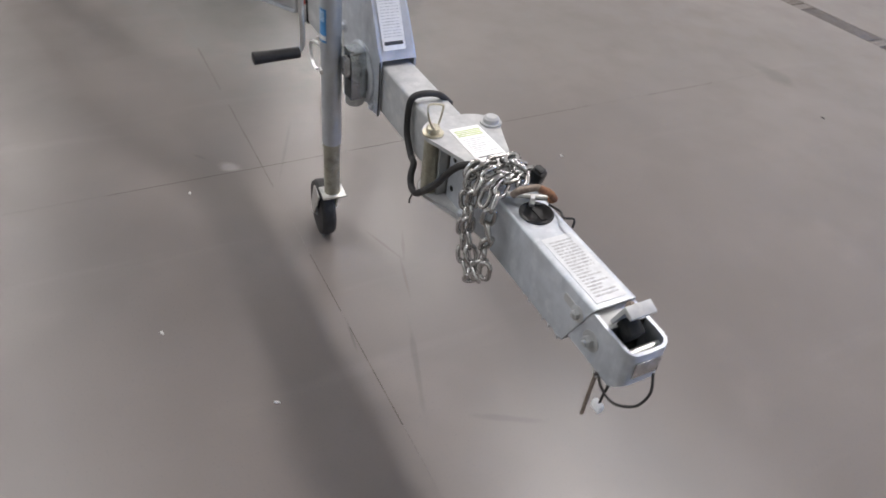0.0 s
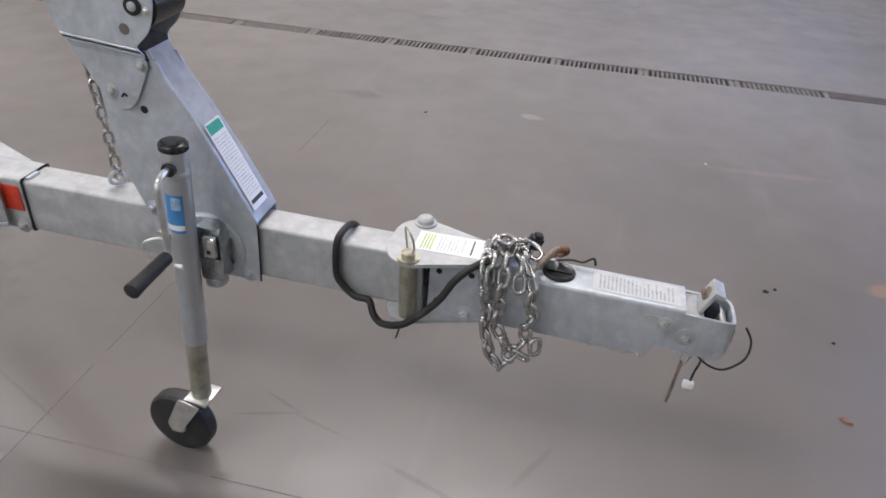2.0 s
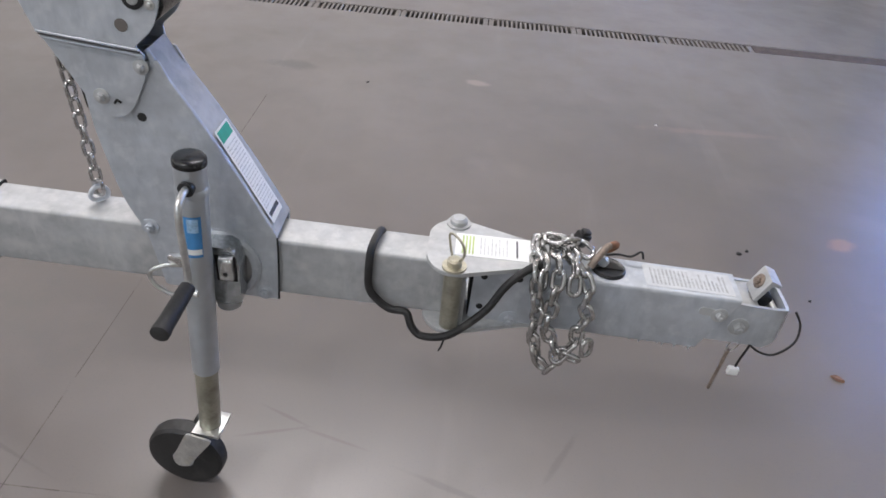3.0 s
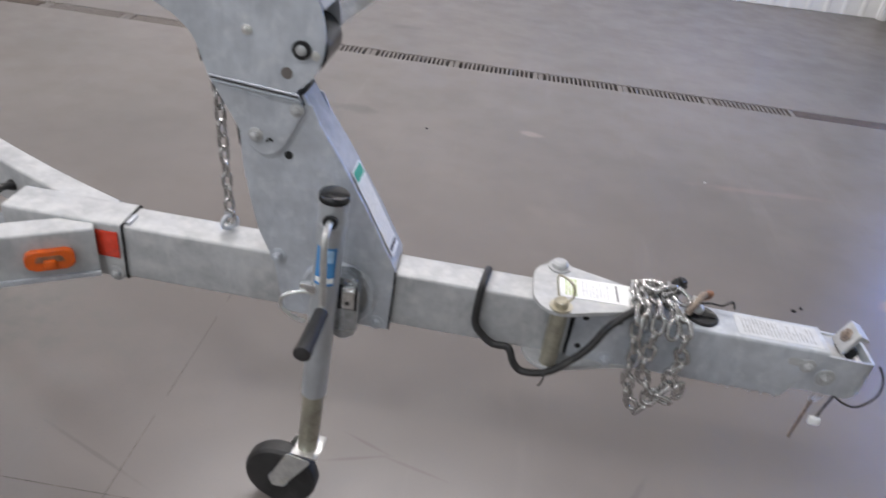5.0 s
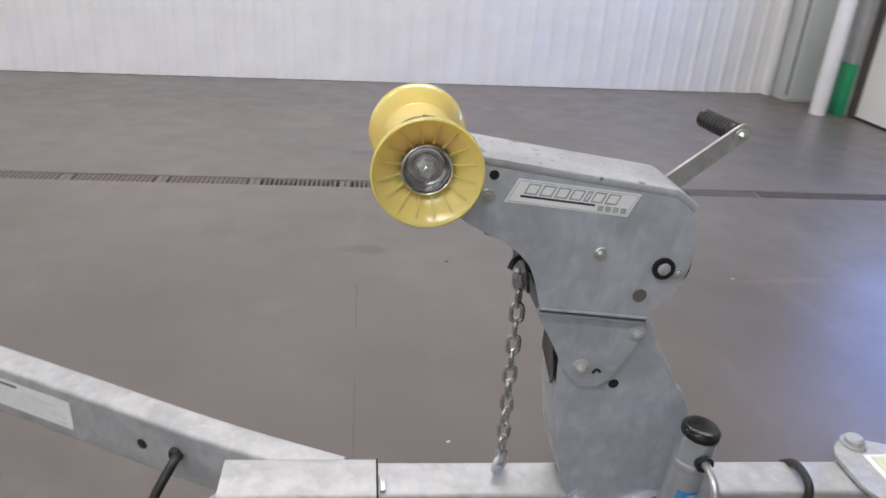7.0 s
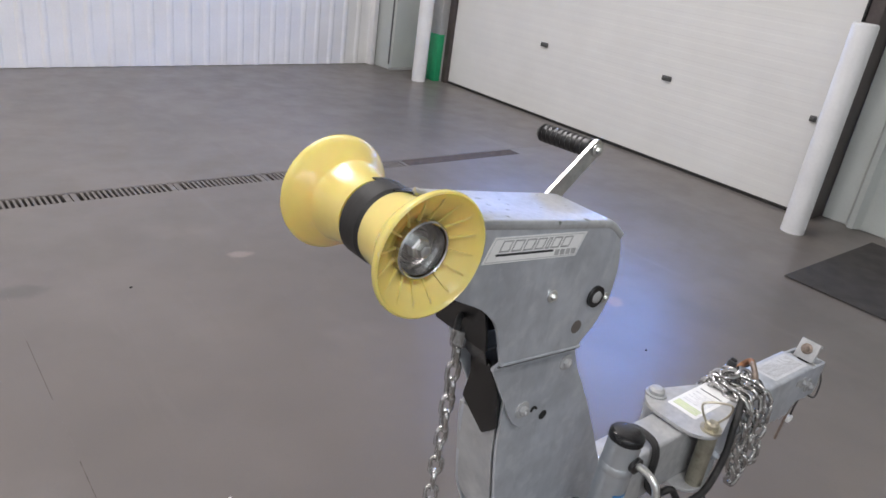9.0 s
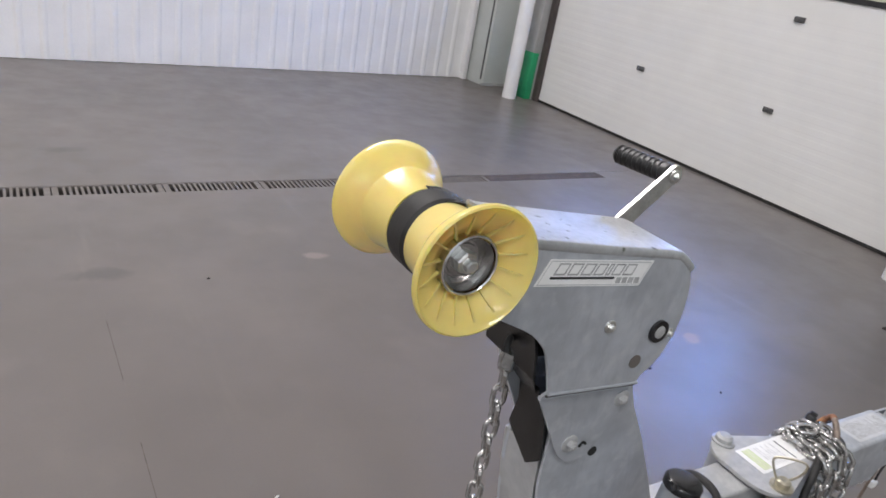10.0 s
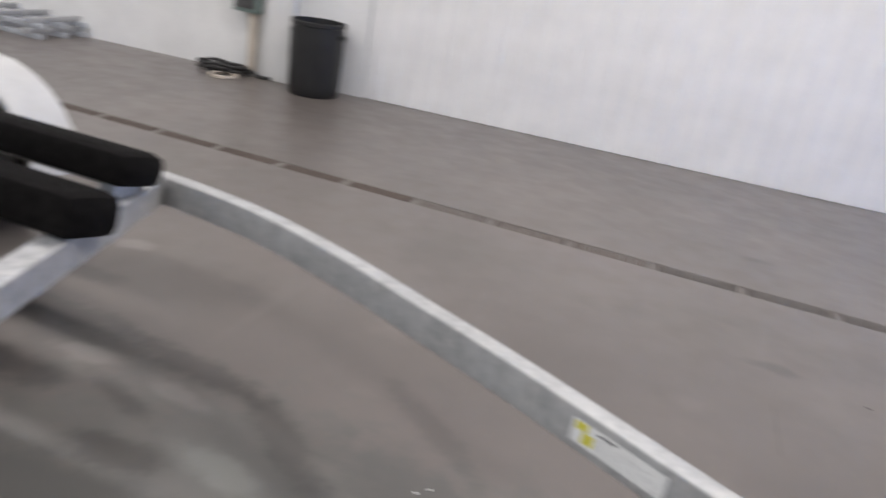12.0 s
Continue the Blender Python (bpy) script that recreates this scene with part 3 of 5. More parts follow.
# east wall round the sectional door
DOOR_Y0, DOOR_Y1, DOOR_H = 1.36, 5.12, 4.3
east = link("wall_east", box(X_DOOR + 0.19, X_DOOR + 0.50, Y_NEAR, DOOR_Y0 - 0.02, -0.1, ROOM_H), M["wall_plain"])
tagged(east, "white ribbed metal-clad wall beside the door", "wall", kind="structure")
part("lintel", box(X_DOOR + 0.02, X_DOOR + 0.35, DOOR_Y0 - 0.02, 7.0, DOOR_H, ROOM_H), M["wall_plain"], east)
part("wall_return", box(X_DOOR + 0.02, X_DOOR + 0.35, DOOR_Y1 + 0.02, 7.0, -0.1, DOOR_H), M["wall_plain"], east)
deep = part("cladding_sheet", cladding(1.0, 4, 4.99, 0.055), M["pale_green"], east, smooth=None)
deep.matrix_basis = pose(X_DOOR + 0.165, DOOR_Y0 - 0.11, 0.004, 0, 0, -90)
for k in range(1, 8):
    ob = new("cladding_sheet", deep.data)
    ob.parent = east
    ob.matrix_basis = pose(X_DOOR + 0.165, DOOR_Y0 - 0.11 - 1.0 * k, 0.004, 0, 0, -90)
part("jamb", box(X_DOOR - 0.04, X_DOOR + 0.18, DOOR_Y0 - 0.105, DOOR_Y0 - 0.022, 0, DOOR_H, 0.004), M["jamb_brown"], east, "dark brown steel door jamb")
part("jamb", box(X_DOOR - 0.12, X_DOOR + 0.03, DOOR_Y1 + 0.080, DOOR_Y1 + 0.25, 0.465, DOOR_H, 0.004), M["grey_trim"], east, "grey steel door jamb")
part("jamb_foot", box(X_DOOR - 0.13, X_DOOR + 0.03, DOOR_Y1 + 0.078, DOOR_Y1 + 0.255, 0, 0.465, 0.004), M["green"], east, "green painted foot of the jamb")
part("door_track", box(X_DOOR - 0.045, X_DOOR + 0.03, DOOR_Y1 + 0.002, DOOR_Y1 + 0.066, 0, DOOR_H, 0.004), M["jamb_brown"], east, "dark brown door track")
part("track_edge", box(X_DOOR - 0.060, X_DOOR + 0.03, DOOR_Y1 + 0.068, DOOR_Y1 + 0.076, 0, DOOR_H, 0.001), M["grey_trim"], east, "thin pale edge of the track")
part("door_track", box(X_DOOR - 0.05, X_DOOR + 0.03, DOOR_Y0 - 0.020, DOOR_Y0 - 0.004, 0, DOOR_H, 0.003), M["dark"], east, "black door track")
part("threshold", box(X_DOOR - 0.01, X_DOOR + 0.30, DOOR_Y0, DOOR_Y1, -0.02, 0.003), M["dark"], east)

# the sectional door
door = thing("door_1", "closed white sectional overhead door with small oval windows", "door", kind="structure")
PANEL = 0.632
WIN_Y = (4.08, 3.19, 2.30)
for k in range(7):
    z0, z1 = k * PANEL + 0.003, (k + 1) * PANEL + 0.0030
    bm = bmesh.new()
    if k != 2:
        # shallow horizontal flutes pressed into the skin
        prof = []
        n = 8
        for i in range(n):
            a = z0 + (z1 - z0) * i / n
            h = (z1 - z0) / n
            prof += [(X_DOOR, a), (X_DOOR, a + h * 0.5), (X_DOOR + 0.0005, a + h * 0.62), (X_DOOR + 0.0005, a + h * 0.90)]
        prof.append((X_DOOR, z1))
        add_prism(bm, prof + [(X_DOOR + 0.045, z1), (X_DOOR + 0.045, z0)], "y", DOOR_Y0, DOOR_Y1)
    else:
        ys = [DOOR_Y1]
        for wy in WIN_Y:
            ys += [wy + 0.33, wy - 0.33]
        ys.append(DOOR_Y0)
        w0, w1 = 1.43, 1.80
        add_box(bm, X_DOOR, X_DOOR + 0.045, DOOR_Y0, DOOR_Y1, z0, w0)
        add_box(bm, X_DOOR, X_DOOR + 0.045, DOOR_Y0, DOOR_Y1, w1, z1)
        for a, b in zip(ys[::2], ys[1::2]):
            add_box(bm, X_DOOR, X_DOOR + 0.045, b, a, w0, w1)
    pn = part("door_panel", bm, M["door"], door, smooth=None)
    if k == 2:
        for wy in WIN_Y:
            bm = bmesh.new()
            outer = [(wy - 0.345, 1.415), (wy + 0.345, 1.415), (wy + 0.345, 1.815), (wy - 0.345, 1.815)]
            o, i = rounded(outer, 0.11, 6), rounded([(wy - 0.31, 1.45), (wy + 0.31, 1.45), (wy + 0.31, 1.78), (wy - 0.31, 1.78)], 0.10, 6)
            xa, xb, c = X_DOOR - 0.012, X_DOOR + 0.05, len(o)
            vo0, vo1 = [bm.verts.new((xa, *p)) for p in o], [bm.verts.new((xb, *p)) for p in o]
            vi0, vi1 = [bm.verts.new((xa, *p)) for p in i], [bm.verts.new((xb, *p)) for p in i]
            for q in range(c):
                r = (q + 1) % c
                bm.faces.new((vo0[q], vo0[r], vi0[r], vi0[q]))
                bm.faces.new((vo1[q], vo1[r], vi1[r], vi1[q]))
                bm.faces.new((vo0[q], vo0[r], vo1[r], vo1[q]))
                bm.faces.new((vi0[q], vi0[r], vi1[r], vi1[q]))
            part("window_frame", bm, M["plastic"], pn, "black oval window frame")
            pane = part("pane", box(X_DOOR + 0.018, X_DOOR + 0.024, wy - 0.32, wy + 0.32, 1.44, 1.79), M["glass"], pn)
            pane.visible_shadow = False
    if k:
        for hy, hw in ((3.875, 0.040), (2.585, 0.040), (1.45, 0.022))[:3 if k == 1 else 2]:
            bm = box(X_DOOR - 0.020, X_DOOR - 0.001, hy - hw, hy + hw, z0 - 0.028, z0 + 0.010, 0.006)
            add_box(bm, X_DOOR - 0.028, X_DOOR - 0.018, hy - hw * 0.45, hy + hw * 0.45, z0 - 0.020, z0 + 0.002, 0.003)
            part("hinge_cover", bm, M["hinge_grey"], pn, "grey hinge cover")
part("bottom_seal", box(X_DOOR - 0.006, X_DOOR - 0.0005, DOOR_Y0, DOOR_Y1, 0.0035, 0.022), M["rubber"], door)

# white guard posts on both sides of the door
def guard_post(x, y):
    p = thing("guard_post", "white painted round steel guard post with flat cap", "post", (x, y, 0), "guard posts at the door", "")
    part("shaft", lathe([(0, 0.070), (1.235, 0.070), (1.248, 0.066), (1.252, 0.056), (1.253, 0.0)], (0, 0, 0), (0, 0, 1), 32), M["post"], p, smooth=50)
    return p


guard_post(3.805, 5.24)
guard_post(3.72, 1.19)

mat_ob = link("floor_mat", box(0, 1.12, -1.35, 0, 0.0, 0.009, 0.003), M["mat"])
mat_ob.location = (2.955, 0.85, 0.0005)
tagged(mat_ob, "dark brown-black fibre entrance mat on the floor", "mat")

# black bin by the column
bin_ob = thing("rubbish_bin", "tall black plastic rubbish bin against the wall", "bin", (-4.465, 5.235, 0))
part("body", lathe([(0.0, 0.226), (0.012, 0.238), (0.10, 0.246), (0.40, 0.258), (0.60, 0.256), (0.655, 0.254), (0.662, 0.264), (0.692, 0.264), (0.698, 0.258), (0.698, 0.246), (0.03, 0.226)], (0, 0, 0), (0, 0, 1), 40, False), M["bin"], bin_ob, smooth=40)
part("bottom", lathe([(0.02, 0.227), (0.03, 0.227)], (0, 0, 0), (0, 0, 1), 40), M["bin"], bin_ob)
for s in (-1, 1):
    part("handle", box(s * 0.262 - 0.02, s * 0.262 + 0.02, -0.05, 0.05, 0.56, 0.60, 0.008), M["bin"], bin_ob)

# things along the wall past the column
coil = thing("hose_coil", "black rubber hose coiled loosely on the floor by the wall", "hose", (-5.55, 5.28, 0))
bm = bmesh.new()
pts = []
for k in range(40):
    t = 2 * math.pi * k / 13
    r = 0.19 + 0.03 * math.sin(k * 1.7)
    pts.append((r * 1.35 * math.cos(t), r * 0.75 * math.sin(t), 0.018 + 0.0019 * k + 0.006 * math.sin(k * 2.3)))
add_wire(bm, pts, 0.016, 3, 10)
part("hose", bm, M["rubber"], coil)
part("hose_end", wire([(0.20, 0.0, 0.09), (0.30, 0.06, 0.05), (0.40, 0.05, 0.02), (0.52, 0.08, 0.018)], 0.016, 6, 10), M["rubber"], coil)
ringc = thing("rope_coil", "small pale rope coil lying on the floor", "rope", (-5.38, 5.06, 0))
part("rope", lathe([(0.004, 0.10), (0.0, 0.12), (0.004, 0.14), (0.026, 0.14), (0.030, 0.12), (0.026, 0.10)], (0, 0, 0.0), (0, 0, 1), 28, False), M["conduit"], ringc)
wbox = thing("wall_box", "grey-green switch box with conduit on the wall", "switch box", (-5.36, 5.40, 0))
part("case", box(-0.14, 0.14, -0.06, 0.055, 0.62, 1.02, 0.015), M["box_green"], wbox)
part("lid", box(-0.11, 0.11, -0.072, -0.06, 0.66, 0.98, 0.006), M["hinge_grey"], wbox)
part("conduit", rod((0.06, 0.01, 0.02), (0.06, 0.01, 0.63), 0.044, 20), M["conduit"], wbox, "beige conduit pipe")
part("conduit_foot", lathe([(0, 0.058), (0.02, 0.058), (0.022, 0.04)], (0.06, 0.01, 0.0), (0, 0, 1), 18), M["grey_trim"], wbox)


def frame_stack():
    """Short lengths of galvanised tube laid in a low pile."""
    st = thing("frame_stack", "low pile of galvanised metal tube frames on the floor", "metal frames", (-7.9, 5.05, 0))
    r = random.Random(8)
    for layer in range(2):
        z = 0.026 + 0.052 * layer * 2
        for k in range(3):
            y = -0.30 + 0.28 * k
            part("bearer", box(-0.55, 0.55, y - 0.025, y + 0.025, z - 0.026, z + 0.026, 0.004, pose(0, 0, 0, 0, 0, r.uniform(-2, 2))), M["galv"], st)
        for k in range(3):
            x = -0.42 + 0.42 * k
            part("bar", box(x - 0.025, x + 0.025, -0.42, 0.34, z + 0.026, z + 0.078, 0.004, pose(0, 0, 0, 0, 0, r.uniform(-2, 2))), M["galv_dull"], st)
    return st


frame_stack()

# ---- the boat trailer ----
CY = 0.0145   # centre line
trailer = thing("boat_trailer", "galvanised boat trailer with folding drawbar standing on its jockey wheel", "trailer")


def tilted(x0, z0, x1, z1):
    """Frame at (x0, z0) with x towards (x1, z1)."""
    return plane_frame((x0, CY, z0), (x1 - x0, 0, z1 - z0), (0, 1, 0))


def tube_bm(length, w, h, t=0.004, r=0.007):
    """Hollow rectangular tube along x, its top at z = 0."""
    o = rounded([(-w / 2, -h), (w / 2, -h), (w / 2, 0), (-w / 2, 0)], r, 4)
    i = rounded([(-w / 2 + t, -h + t), (w / 2 - t, -h + t), (w / 2 - t, -t), (-w / 2 + t, -t)], r * 0.6, 4)
    bm = bmesh.new()
    n = len(o)
    a, b = [bm.verts.new((0, *p)) for p in o], [bm.verts.new((length, *p)) for p in o]
    c, d = [bm.verts.new((0, *p)) for p in i], [bm.verts.new((length, *p)) for p in i]
    for k in range(n):
        m = (k + 1) % n
        bm.faces.new((a[k], a[m], b[m], b[k]))
        bm.faces.new((c[k], c[m], d[m], d[k]))
        bm.faces.new((a[k], a[m], c[m], c[k]))
        bm.faces.new((b[k], b[m], d[m], d[k]))
    return bm


def slant(bm, from_x, by):
    """Cuts the far end of a tube back towards its underside."""
    for v in bm.verts:
        if v.co.x > from_x:
            v.co.x += v.co.z * by
    return bm


# rear drawbar tube and front coupling tube, folding at the hinge
rear_m = tilted(-0.50, 0.598, 0.54, 0.576)
part("drawbar_tube", tube_bm(1.03, 0.075, 0.118), M["galv_dull"], trailer, "rectangular galvanised drawbar tube", matrix=rear_m)
front_m = tilted(0.545, 0.578, 1.01, 0.564)
front_beam = part("coupling_tube", slant(tube_bm(0.468, 0.083, 0.120), 0.4, 0.42), M["galv"], trailer, "hinged galvanised front drawbar tube", matrix=front_m)

# hinge plates and pins
hp = rounded([(0.458, -0.030), (0.478, -0.062), (0.510, -0.072), (0.545, -0.060), (0.645, -0.028), (0.675, -0.026), (0.675, 0.046), (0.645, 0.048), (0.545, 0.084), (0.510, 0.098), (0.478, 0.086), (0.458, 0.056)], 0.012, 3)
for z in (0.582, 0.452):
    part("hinge_plate", prism(hp, "z", z, z + 0.008, 0.0012), M["galv_dull"], trailer, "flared galvanised hinge plate")
for s in (-1, 1):
    y = CY + s * 0.058
    part("hinge_web", box(0.524, 0.532, min(y, y - s * 0.018), max(y, y - s * 0.018), 0.460, 0.582), M["galv_dull"], trailer)
# black box painted as the shade between the two tubes
part("hinge_shade", box(0.5385, 0.546, CY - 0.036, CY + 0.036, 0.462, 0.5815), M["dark"], trailer, "black strip painted as shade in the folding joint")
for y in (-0.051, 0.079):
    bm = lathe([(0.0, 0.0165), (0.126, 0.0165)], (0.508, y, 0.457), (0, 0, 1), 24)
    part("hinge_sleeve", bm, M["olive" if y < 0 else "galv"], trailer, "olive zinc hinge sleeve" if y < 0 else "galvanised hinge sleeve")
part("hinge_pin", lathe([(0, 0.010), (0.135, 0.010), (0.135, 0.022), (0.139, 0.022), (0.139, 0.016), (0.147, 0.016), (0.151, 0.011)], (0.508, 0.079, 0.455), (0, 0, 1), 24), M["galv_dull"], trailer, "round-headed hinge bolt")
pin_near = part("hinge_pin", lathe([(-0.012, 0.0105), (0.0, 0.0105), (0.120, 0.0105), (0.135, 0.0105), (0.135, 0.021), (0.139, 0.021), (0.139, 0.013), (0.150, 0.013), (0.153, 0.009)], (0.508, -0.051, 0.455), (0, 0, 1), 24), M["zinc_yellow"], trailer, "yellow zinc drop pin")
part("lynch_ring", wire([(0.504, -0.040, 0.602), (0.495, -0.026, 0.634), (0.500, -0.034, 0.646), (0.513, -0.066, 0.657), (0.521, -0.072, 0.646), (0.522, -0.066, 0.624), (0.514, -0.052, 0.604)], 0.0022, 6, 8, True), M["zinc_yellow"], pin_near, "wire ring of a linch pin")

# sticker on the upper hinge plate
lm = plane_frame((0.506, -0.016, 0.5903), (1, 0, 0), (0, 1, 0))
lab = part("warning_sticker", card(0.154, 0.066), M["sticker"], trailer, "white sticker with lime print", matrix=lm)
part("print", print_bars([(0.012 + 0.006 * i, 0.006, 0.015 + 0.006 * i, 0.060) for i in range(4)]), M["lime_print"], lab)
part("print", print_bars([(0.108, 0.008, 0.111, 0.058)]), M["ink_dark"], lab)
part("print", print_bars(text_rects(0.042, 0.095, 0.008, 0.058, 8, "y", 5, 0.30)), M["ink_faint"], lab)

# data sticker and black plug on the front tube
lab = part("data_sticker", card(0.158, 0.060), M["clear_sticker"], front_beam, "greyed clear sticker with rows of small print", matrix=Matrix.Translation((0.300, -0.030, 0.0003)))
part("print", print_bars(text_rects(0.010, 0.148, 0.008, 0.052, 19, "y", 9, 0.45)), M["ink_light"], lab)
bm = lathe([(0, 0.031), (0.003, 0.031), (0.005, 0.028), (0.0035, 0.024)], (0.236, 0.002, 0.0), (0, 0, 1), 32)
add_box(bm, 0.212, 0.260, -0.003, 0.007, 0.003, 0.0055)
part("hole_plug", bm, M["plastic"], front_beam, "round black plastic plug")
for x, z in ((0.018, -0.020), (0.018, -0.088), (0.080, -0.016)):
    part("bolt_hole", lathe([(0, 0.0060), (0.0008, 0.0060)], (x, -0.0415, z), (0, -1, 0), 16), M["dark"], front_beam)
for x, z in ((0.145, -0.045), (0.075, -0.108)):
    bolt(front_beam, (x, -0.0415, z), (0, -1, 0), 0.010, "galvanised bolt head", material="galv")
bm = prism(rounded([(0.400, -0.022), (0.430, -0.024), (0.430, -0.040), (0.400, -0.038)], 0.007, 3), "y", -0.0426, -0.041)
part("slot", bm, M["galv_dull"], front_beam, "shallow elongated slot")
bolt(front_beam, (0.438, -0.0415, -0.036), (0, -1, 0), 0.0085, "galvanised bolt head", material="galv_dull")

# coupling head pushed into the front tube
head_bm = bmesh.new()
plan = [(0.93, -0.040), (1.00, -0.040), (1.078, -0.040), (1.091, -0.0385), (1.0985, -0.0335), (1.1025, -0.026), (1.1035, -0.010)]
plan += [(x, -y) for x, y in reversed(plan)]


def head_z(x):
    """Upper and lower edge of the head at x."""
    top = 0.561 - 0.060 * (x - 0.93) - 0.45 * max(0.0, x - 1.095)
    low = 0.470 + 0.9 * max(0.0, x - 1.088) - (0.006 if 1.0 < x < 1.09 else 0.0)
    return top, low


rings = []
for k, (x, y) in enumerate(plan):
    (xa, ya), (xb, yb) = plan[max(k - 1, 0)], plan[min(k + 1, len(plan) - 1)]
    n2 = Vector((-(yb - ya), xb - xa)).normalized() * 0.006
    hi, lo = head_z(x)
    rings.append([head_bm.verts.new(p) for p in ((x, CY + y, hi), (x, CY + y, lo), (x + n2.x, CY + y + n2.y, lo), (x + n2.x, CY + y + n2.y, hi))])
for p, q in zip(rings, rings[1:]):
    for k in range(4):
        head_bm.faces.new((p[k], p[(k + 1) % 4], q[(k + 1) % 4], q[k]))
head_bm.faces.new(rings[0])
head_bm.faces.new(list(reversed(rings[-1])))
head = part("coupling_head", head_bm, M["galv"], trailer, "galvanised ball coupling head with rounded nose")
# shinier patch standing in for the reflection on the nose
part("nose_glint", box(1.1036, 1.1060, CY - 0.024, CY + 0.024, 0.500, 0.532, 0.0008), M["ring_steel"], head, "shiny plate added for the reflection on the nose")
part("roof_plate", box(0.93, 1.046, CY - 0.0345, CY + 0.0345, 0.5470, 0.5525, 0.001), M["galv_dull"], head)
# black block and back plate painted as the shade inside the head
part("throat_shade", box(0.990, 1.092, CY - 0.026, CY + 0.026, 0.482, 0.500), M["dark"], head, "black block painted as shade inside the coupling")
part("back_plate", box(1.042, 1.047, CY - 0.033, CY + 0.033, 0.484, 0.552), M["dark"], head)
part("floor_plate", box(0.985, 1.088, CY - 0.0335, CY + 0.0335, 0.474, 0.481), M["galv"], head)
latch_m = plane_frame((1.034, CY - 0.004, 0.558), (0.80, 0, 0.02), (0, 1, 0)) @ Matrix.Rotation(radians(24), 4, "Y")
bm = prism(rounded([(0.0, 0.0), (0.0, 0.050), (0.022, 0.050), (0.022, 0.043), (0.007, 0.043), (0.007, 0.0)], 0.0025, 2), "y", -0.024, 0.024, 0.0008)
for v in bm.verts:
    v.co = latch_m @ v.co
latch = part("latch_lever", bm, M["galv_dull"], head, "folded zinc latch lever")
# the block's shade is put into its black colour
part("latch_body", box(0.006, 0.038, -0.014, 0.016, -0.012, 0.016, 0.005, latch_m), M["dark"], latch, "latch block coloured black for shade")
bolt(latch, latch_m @ Vector((0.0, 0.002, 0.028)), latch_m.to_3x3() @ Vector((-1, 0, 0)), 0.0078, material="old_pin")
for x, z, r in ((1.022, 0.507, 0.0105),):
    bolt(head, (x, CY - 0.040, z), (0, -1, 0), r, "galvanised bolt", material="galv_dull")
part("clevis", rod((1.084, CY - 0.034, 0.530), (1.084, CY + 0.034, 0.530), 0.0075, 16), M["zinc"], head)

# frozen drips of zinc along the lower edge of the front tube
drip_rng = random.Random(21)
for x in (0.300, 0.318, 0.352, 0.361, 0.383, 0.402, 0.409):
    h = drip_rng.uniform(0.004, 0.010)
    part("zinc_drip", lathe([(-0.003, 0.0035), (0.0, 0.0032), (h * 0.5, 0.0016), (h, 0.0005)], (x, -0.0385 + drip_rng.uniform(-0.0015, 0.002), -0.1185), (0.05, 0, -1), 10), M["galv"], front_beam, smooth=60)

# hanging bits under the coupling
part("retaining_cord", wire([(1.050, -0.022, 0.470), (1.075, -0.030, 0.456), (1.105, -0.028, 0.452), (1.135, -0.018, 0.476), (1.140, -0.004, 0.505), (1.126, 0.004, 0.530)], 0.0022, 8), M["rubber"], head, "thin black retaining cord")
part("hanging_cord", wire([(1.064, -0.012, 0.470), (1.066, -0.006, 0.440), (1.062, -0.004, 0.412), (1.060, -0.004, 0.390)], 0.0024, 6), M["rubber"], head, "short black hanging cord")
part("cord_clip", box(1.047, 1.069, -0.010, 0.002, 0.370, 0.388, 0.004), M["sticker"], head, "small white plastic clip")
part("hanging_pin", rod((1.034, -0.004, 0.432), (1.029, 0.000, 0.322), 0.0034, 12), M["old_pin"], head, "thin tarnished locking pin")
part("pin_ring", wire([(1.030, -0.004, 0.430), (1.040, -0.006, 0.432), (1.046, -0.008, 0.452), (1.040, -0.010, 0.470), (1.030, -0.008, 0.454)], 0.0018, 6, 8, True), M["zinc"], head)

# black lead that wraps the drawbar and runs into the chain
part("brake_cable", wire([(0.372, 0.060, 0.566), (0.370, 0.030, 0.592), (0.365, -0.012, 0.596), (0.361, -0.031, 0.578), (0.360, -0.034, 0.514), (0.377, -0.036, 0.486), (0.401, -0.040, 0.471), (0.430, -0.048, 0.474), (0.443, -0.060, 0.452), (0.462, -0.066, 0.438), (0.501, -0.076, 0.451), (0.533, -0.076, 0.477), (0.572, -0.068, 0.519), (0.597, -0.056, 0.560), (0.623, -0.046, 0.587), (0.655, -0.030, 0.604)], 0.0072, 8, 10), M["rubber"], trailer, "thick black rubber-covered cable")
part("cable_tie", wire([(0.503, -0.084, 0.452), (0.500, -0.088, 0.438), (0.496, -0.086, 0.426)], 0.0018, 4), M["plastic"], trailer)
part("thin_lead", wire([(0.770, 0.050, 0.574), (0.800, 0.052, 0.580), (0.822, 0.044, 0.584), (0.840, 0.050, 0.592), (0.846, 0.046, 0.580)], 0.0022, 6), M["plastic"], trailer, "thin black wire")

# winch post
side = [(-0.0845, 0.845), (-0.081, 0.770), (-0.070, 0.700), (-0.058, 0.640), (-0.030, 0.575), (-0.014, 0.462), (0.194, 0.455), (0.199, 0.596), (0.146, 0.702), (0.091, 0.803), (0.054, 0.862), (0.040, 0.896), (-0.080, 0.880)]
PW = 0.0445
def taper(bm):
    """Draws the far side of the post in towards its top."""
    for v in bm.verts:
        if v.co.y > CY:
            v.co.y -= max(0.0, v.co.z - 0.62) * 0.062
    return bm


